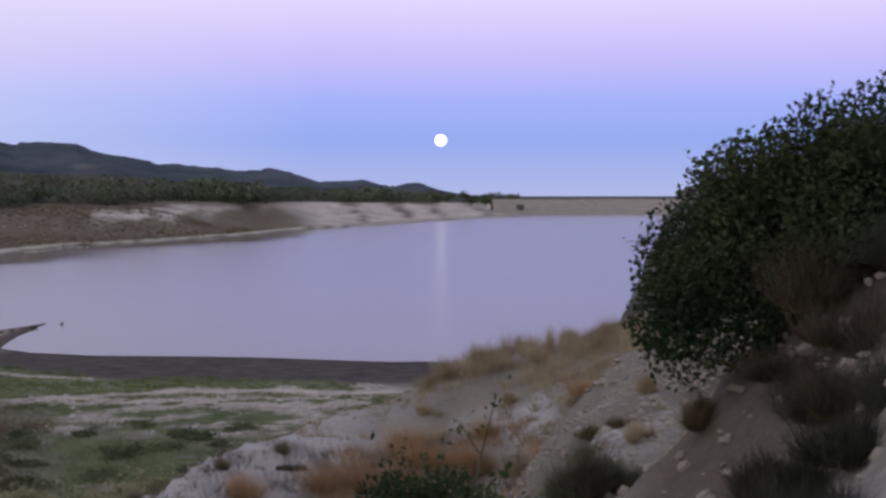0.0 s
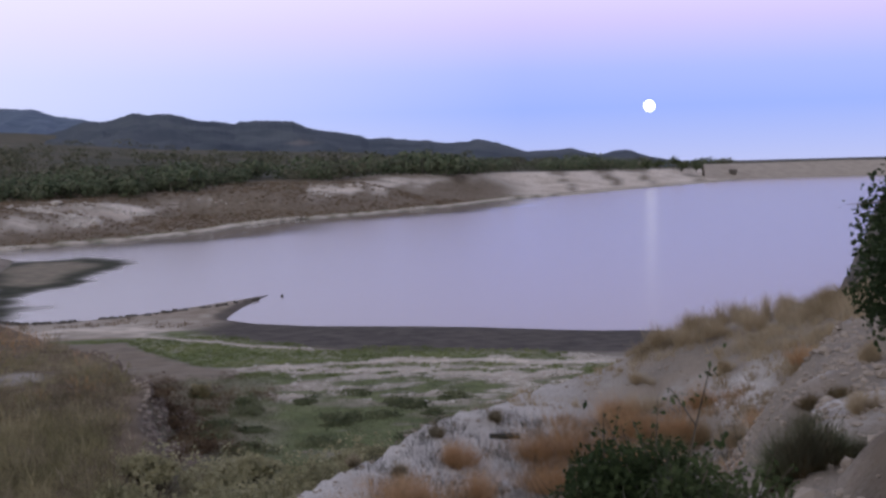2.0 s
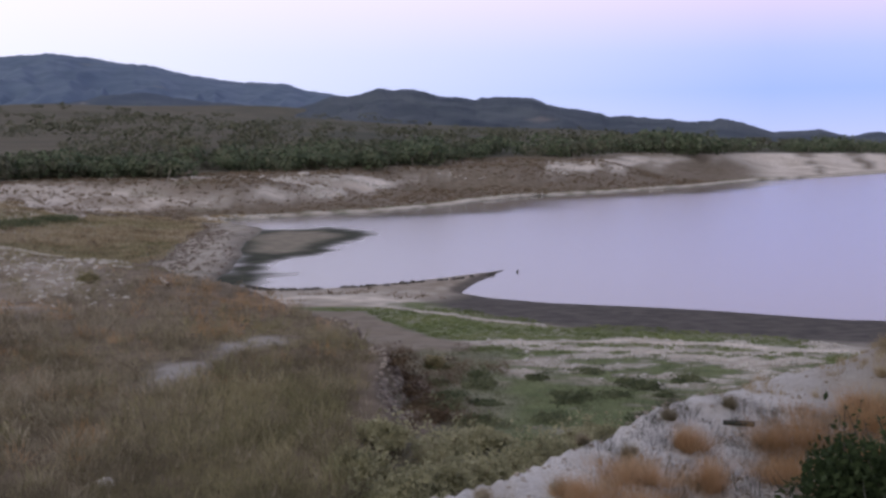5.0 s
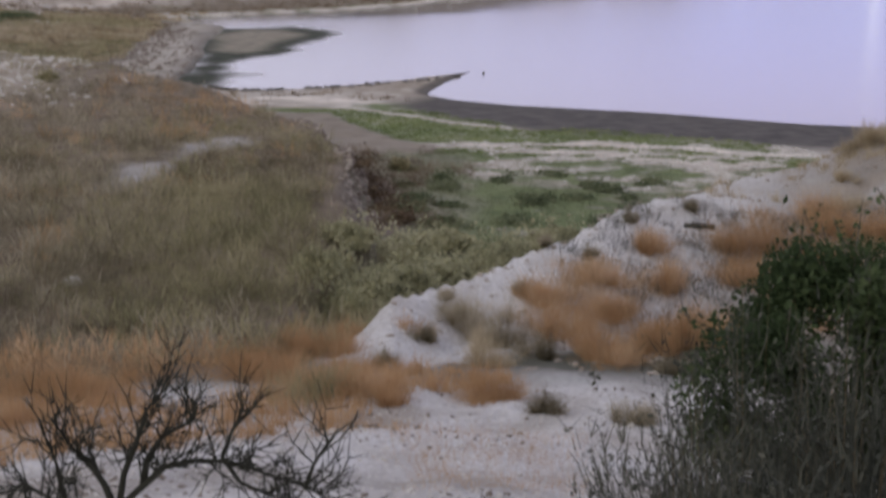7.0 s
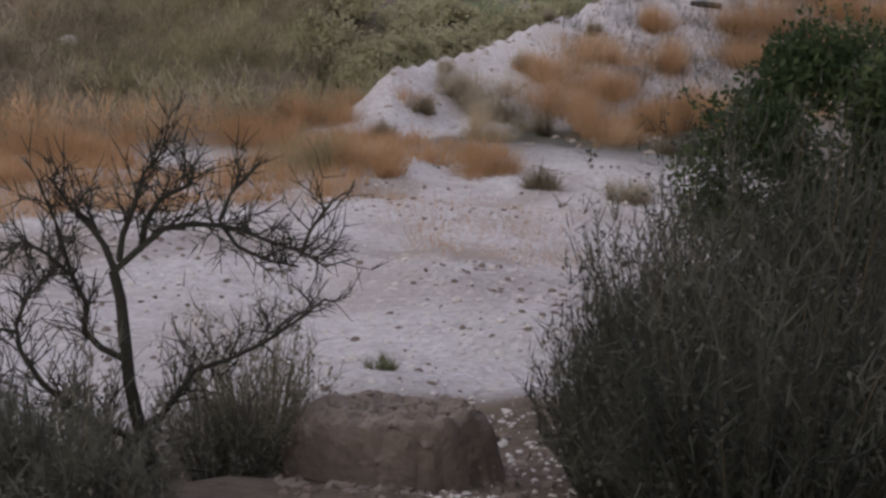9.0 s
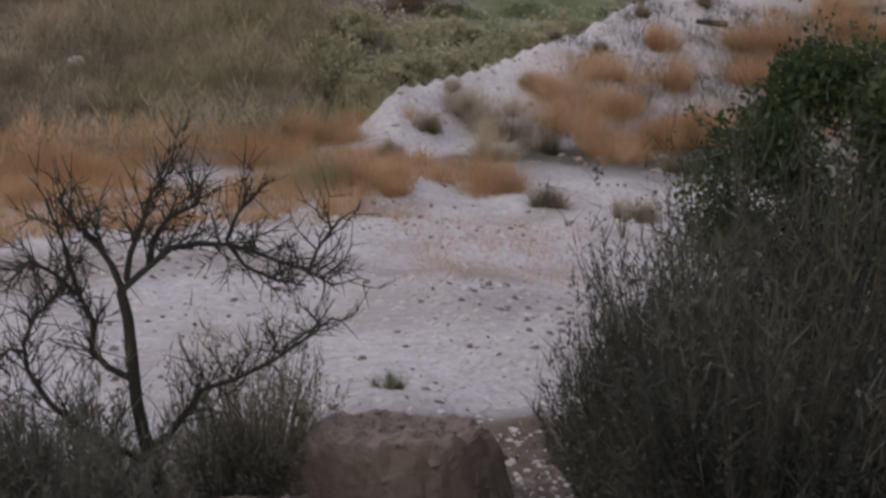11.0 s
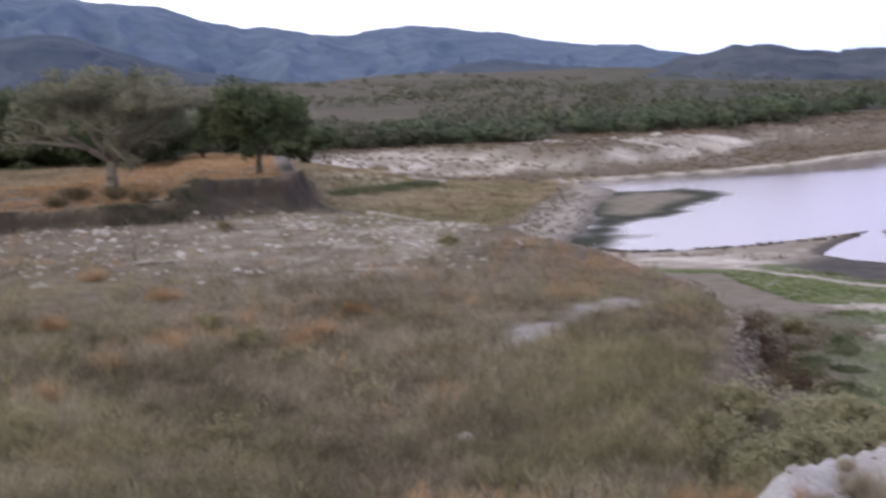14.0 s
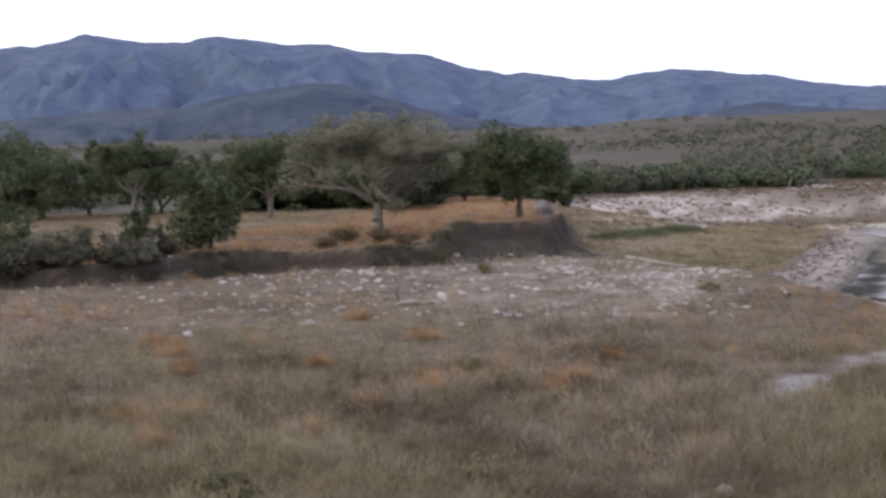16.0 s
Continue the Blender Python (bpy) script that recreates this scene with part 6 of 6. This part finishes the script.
for i, (az, d, h, w, m) in enumerate(((-18.4, 8.6, 0.6, 1.2, BRUSH), (-15.6, 8.8, 0.45, 1.0, BRUSH), (-18.8, 7.4, 0.8, 1.1, SAGE), (-16.8, 7.0, 0.6, 0.9, SAGE), (-9.3, 27.0, 0.7, 0.8, STRAW), (-16.4, 8.0, 0.45, 1.0, SAGE),
                                      (-17.4, 7.8, 0.7, 1.1, BRUSH), (-18.2, 6.6, 0.6, 0.9, SAGE), (-19.6, 9.0, 0.8, 1.2, SAGE), (-16.0, 6.4, 0.5, 0.8, SAGE), (-17.6, 5.6, 0.6, 0.8, SAGE), (-11.6, 9.6, 0.35, 0.5, SAGE_LIGHT),
                                      (-8.8, 20.0, 0.5, 0.6, STRAW), (-15.0, 7.4, 0.5, 0.9, BRUSH), (-17.0, 9.4, 0.9, 1.3, BRUSH), (-15.2, 6.2, 0.5, 0.7, SAGE))):
    x, y = polar(az, d)
    tussock("brown_brush", "dry brown brush clinging to the rocky bank", x, y, h * (0.55 if d < 9.3 else 0.8), w * (0.6 if d < 9.3 else 0.8), m, 320 + i, 800, "bank brush", width=0.006)


for i in range(8):
    x, y = polar(rng_c.uniform(-9.6, -5.0), rng_c.uniform(16, 24))
    tussock("dark_brush", "dark grey brush on the rocky bank", x, y, rng_c.uniform(0.2, 0.4), rng_c.uniform(0.4, 0.8), SAGE_LIGHT if i % 3 else SAGE_OLIVE, 340 + i, 700, "dark bank brush", width=0.008)


# ---- stones and wood ----
STONES = [lump("stone", STONE, (1, 0.8 + 0.1 * i, 0.7), 0.8, 400 + i, 0.3, detail=1) for i in range(6)]
SOIL_STONES = [lump("stone", RUBBLE, (1, 0.85, 0.7), 0.8, 420 + i, 0.3, detail=1) for i in range(4)]
DARK_STONES = [lump("stone", DARK_STONE, (1, 0.9, 0.7), 0.8, 410 + i, 0.3, detail=1) for i in range(3)]


def stone(x, y, size, rng, label, group, kinds=STONES):
    ob = new("stone", kinds[rng.randint(len(kinds))])
    ob.matrix_world = pose(x, y, height(x, y) + size * 0.15, rng.uniform(-20, 20), rng.uniform(-20, 20), rng.uniform(0, 360)) @ Matrix.Diagonal((size, size, size, 1))
    return tagged(ob, label, "stone", group)


def gravel(name, label, x, y, size, material, seed):
    """Countless small stones, each a bent lump."""
    rng = np.random.RandomState(seed)
    z, _ = lie(x, y)
    n = len(x)
    g = 1.618
    o = np.array([(-1, g, 0), (1, g, 0), (-1, -g, 0), (1, -g, 0), (0, -1, g), (0, 1, g), (0, -1, -g), (0, 1, -g), (g, 0, -1), (g, 0, 1), (-g, 0, -1), (-g, 0, 1)], float) / 1.9
    s = size * rng.uniform(0.4, 1.6, n) ** 1.6
    a = rng.uniform(0, 6.2832, n)
    v = o[None] * rng.uniform(0.7, 1.2, (n, 12, 1)) * rng.uniform(0.5, 1.2, (n, 1, 3)) * s[:, None, None] * [1, 1, 0.6]
    c, q = np.cos(a)[:, None], np.sin(a)[:, None]
    v = np.stack([v[..., 0] * c - v[..., 1] * q, v[..., 0] * q + v[..., 1] * c, v[..., 2]], -1)
    v += np.stack([x, y, z + 0.05 * s], -1)[:, None]
    f = np.array([(0, 11, 5), (0, 5, 1), (0, 1, 7), (0, 7, 10), (0, 10, 11), (1, 5, 9), (5, 11, 4), (11, 10, 2), (10, 7, 6), (7, 1, 8),
                  (3, 9, 4), (3, 4, 2), (3, 2, 6), (3, 6, 8), (3, 8, 9), (4, 9, 5), (2, 4, 11), (6, 2, 10), (8, 6, 7), (9, 8, 1)])
    f = (f[None] + 12 * np.arange(n)[:, None, None]).reshape(-1, 3)
    tagged(mesh_object(name, v.reshape(-1, 3), f, material), label, "gravel", kind="stuff")


def stones():
    rng = np.random.RandomState(61)
    x, y = spots(rng, 4600, 4, 52, 5.5, 19)
    gravel("gravel", "small pale stones strewn over the slope", x, y, 0.02, STONE, 62)
    x, y = spots(rng, 4200, 4, 52, 5, 20)
    pick = wobble(x, y, 2.2, 3) + 0.6 * rng.normal(size=len(x)) > 0.2
    x, y = x[pick], y[pick]
    gravel("dark_gravel", "small dark stones and clods on pale ground", x, y, 0.024, DARK_CLOD, 63)
    x, y = spots(rng, 700, 12, 27, 3.6, 6.4)
    gravel("mound_clods", "brown clods and chips around the dirt mound", x, y, 0.018, DARK_CLOD, 70)
    x, y = spots(rng, 420, 9, 20, 3.6, 6.6)
    gravel("pale_chips", "pale stone chips in the brown soil", x, y, 0.012, STONE, 71)
    x, y = spots(rng, 2200, -20, -3, 6, 36)
    gravel("rubble", "broken pale rubble on the steep bank", x, y, 0.045, RUBBLE, 64)
    x, y = spots(rng, 2600, -20, -2, 6, 36)
    gravel("soil_rubble", "soil-stained rubble on the steep bank", x, y, 0.06, RUBBLE, 68)
    x, y = spots(rng, 1500, -2, 22, 22, 44)
    gravel("spur_rubble", "soil-stained clods on the pale spur", x, y, 0.05, RUBBLE, 69)
    x, y = spots(rng, 5200, 34, 66, 64, 102)
    az, r = np.degrees(np.arctan2(-x, y)), np.hypot(x, y)
    heap = smooth(-0.1, 0.5, wobble(x, y, 5, 3)) * (0.25 + 0.75 * (1 - smooth(43, 49, az)) * smooth(70, 80, r))
    ok = (rng.rand(len(x)) < 0.08 + 0.75 * heap) & (edge_distance(x, y, PLATEAU) > 3) & (edge_distance(x, y, TERRACE) < 0.5)
    gravel("scree", "pale stones strewn over the back of the terrace", x[ok], y[ok], 0.14, STONE, 65)
    x, y = spots(rng, 5000, 2, 26, 46, 84)
    _, c = lie(x, y)
    ok = c["grit"] > 0.5
    gravel("flat_stones", "pale stones in rows on the green flat", x[ok], y[ok], 0.10, STONE, 66)
    x, y = spots(rng, 30000, 5, 36, 200, 380)
    _, c = lie(x, y)
    ok = (c["grit"] > 0.5) & (wobble(x, y, 20, 3) > 0.25) & (x > -150)
    gravel("shore_rubble", "pale rubble along the far shore", x[ok][:1300], y[ok][:1300], 0.35, STONE, 67)
    for _ in range(46):
        x, y = polar(rng.uniform(8, 45), rng.uniform(6.5, 18))
        stone(x, y, rng.uniform(0.03, 0.07), rng, "pale angular stone lying on the gravel slope", "slope stones")
    for _ in range(70):
        x, y = polar(rng.uniform(36, 62), rng.uniform(62, 96))
        stone(x, y, rng.uniform(0.14, 0.34), rng, "pale boulder lying among dry weeds", "terrace stones")
    x, y = spots(rng, 5200, 20.8, 25, 42, 66)
    e_ = edge_distance(x, y, TERRACE)
    ok = (e_ > -0.1) & (e_ < 1.1) & (wobble(x, y, 3, 3) > -0.2) & (rng.rand(len(x)) < 0.6)
    gravel("bank_rubble", "crumbled pale rubble down the terrace bank", x[ok], y[ok], 0.09, RUBBLE, 72)
    ok = (e_ > 0.0) & (e_ < 2.2) & ~ok
    gravel("bank_clods", "brown clods below the terrace bank", x[ok], y[ok], 0.12, DARK_CLOD, 73)
    x, y = spots(rng, 6000, 26, 34, 112, 185)
    _, c = lie(x, y)
    ok = (c["lake"] > 0.5) & (c["lake"] < 9) & (rng.rand(len(x)) < 0.12 + 0.5 * (c["lake"] > 4.5))
    gravel("inlet_stones", "dark and grey stones along the inlet's dry edge", x[ok], y[ok], 0.16, DARK_CLOD, 74)
    for _ in range(26):
        az, d = rng.uniform(22.0, 23.4), rng.uniform(44, 62)
        x, y = polar(az, d)
        stone(x, y, rng.uniform(0.08, 0.18), rng, "pale stone eroding from the terrace bank", "bank stones", SOIL_STONES)
    for _ in range(110):
        k = rng.rand()
        x = -36.6 - 17 * k
        y = float(np.interp(-x, (36.4, 37.8, 41.6, 46.7, 50.1, 55), (117, 108.7, 102.4, 97.1, 95.3, 98.6))) - 0.3 - abs(rng.normal()) * 0.5
        if lie(np.array([x]), np.array([y]))[1]["lake"][0] > 0.2:
            stone(x, y, rng.uniform(0.14, 0.34), rng, "dark wet stone along the spit", "spit stones", DARK_STONES)
    for _ in range(40):
        x, y = polar(rng.uniform(-14, -5), rng.uniform(10, 30))
        stone(x, y, rng.uniform(0.08, 0.22), rng, "soil-stained broken rock on the steep bank", "bank rocks", SOIL_STONES)
    for x, y, s_ in ((-141, 284, 1.6), (-110, 239, 1.3), (-124, 262, 1.1), (-118, 246, 0.9), (-133, 270, 1.2), (-112, 236, 0.8)):
        stone(x, y, s_, rng, "large pale boulder on the far shore", "shore boulders")
    x, y = polar(35.3, 30.4)
    stone(x, y, 0.27, rng, "single white boulder among terrace weeds", "terrace stones")


stones()


def driftwood():
    x, y = -52.8, 46.2
    top = empty("driftwood_log", x, y, height(x, y), 48)
    rods = [((-1.1, 0, 0.12), (-0.3, 0.1, 0.16), 0.15, 0.13), ((-0.3, 0.1, 0.16), (0.5, 0.02, 0.13), 0.13, 0.10), ((0.5, 0.02, 0.13), (1.2, 0.1, 0.1), 0.10, 0.05)]
    v, f = sticks(rods, 8)
    mesh_object("trunk", v, f, PALE_WOOD, top, smooth_faces=True)
    v, f = sticks([((-1.0, 0, 0.15), (-1.1, 0.1, 0.75), 0.09, 0.04), ((-1.1, 0.1, 0.75), (-1.0, 0.1, 1.25), 0.04, 0.02)], 6)
    mesh_object("branch_stub", v, f, BARK, top)
    tagged(top, "bleached driftwood log with an upright stub", "log")
    p0, p1 = polar(39.3, 100.0), polar(36.6, 91.5)
    root = Vector((p0[0], p0[1], height(*p0)))
    top = empty("fallen_log", root.x, root.y, root.z, 0)
    pts = []
    for i in range(9):
        k = i / 8
        px, py = p0[0] + (p1[0] - p0[0]) * k + 0.35 * math.sin(5 * k), p0[1] + (p1[1] - p0[1]) * k
        pts.append(Vector((px, py, height(px, py) + 0.16)) - root)
    v, f = sticks([(pts[i], pts[i + 1], 0.22 - 0.018 * i, 0.202 - 0.018 * i) for i in range(8)], 8)
    mesh_object("trunk", v, f, PALE_WOOD, top, smooth_faces=True)
    tagged(top, "long bleached fallen log above the meadow", "log")
    for x, y, ln, turn in ((-74.5, 66.0, 1.8, 20), (-40.5, 63.5, 4.2, 128)):
        top = empty("fallen_log", x, y, height(x, y), turn)
        v, f = sticks([((-ln / 2, 0, 0.1), (0, 0.05, 0.12), 0.13, 0.11), ((0, 0.05, 0.12), (ln / 2, 0, 0.1), 0.11, 0.07)], 8)
        mesh_object("trunk", v, f, PALE_WOOD, top, smooth_faces=True)
        tagged(top, "bleached fallen log on the dry bank", "log")
    bm = bmesh.new()
    bmesh.ops.create_cube(bm, size=1)
    for v in bm.verts:
        v.co = Vector((v.co.x * 0.85, v.co.y * 0.3, v.co.z * 0.07))
    bmesh.ops.bevel(bm, geom=bm.edges[:], offset=0.015, segments=2, affect="EDGES")
    me = bpy.data.meshes.new("plank")
    bm.to_mesh(me)
    me.materials.append(DEAD)
    ob = new("plank", me)
    ob.matrix_world = pose(-4.2, 34.9, height(-4.2, 34.9) + 0.04, 6, 0, 8)
    tagged(ob, "dark weathered plank lying on the spur", "plank")
    top = empty("stake", -35.3, 117.3, -0.5)
    v, f = sticks([((0, 0, 0), (0.03, 0, 0.6), 0.14, 0.12), ((0.03, 0, 0.6), (0.1, 0, 0.72), 0.12, 0.06)], 7)
    mesh_object("post", v, f, DARK_STONE, top)
    tagged(top, "dark stump poking out of the water", "stump")


driftwood()


def intake_tower():
    x, y = 47.0, 775.0
    top = empty("intake_tower", x, y, height(x, y) - 0.2, 10)
    for name, (w, d, h), z in (("shaft", (3.2, 3.2, 3.6), 1.8), ("cabin", (4.0, 3.8, 1.8), 4.4), ("roof", (4.6, 4.4, 0.3), 5.4)):
        bm = bmesh.new()
        bmesh.ops.create_cube(bm, size=1)
        for v in bm.verts:
            v.co = Vector((v.co.x * w, v.co.y * d, v.co.z * h + z))
        bmesh.ops.bevel(bm, geom=bm.edges[:], offset=0.1, segments=1, affect="EDGES")
        me = bpy.data.meshes.new(name)
        bm.to_mesh(me)
        me.materials.append(CONCRETE)
        ob = new(name, me)
        ob.parent = top
    tagged(top, "small dark intake tower at the dam's end", "tower")


intake_tower()
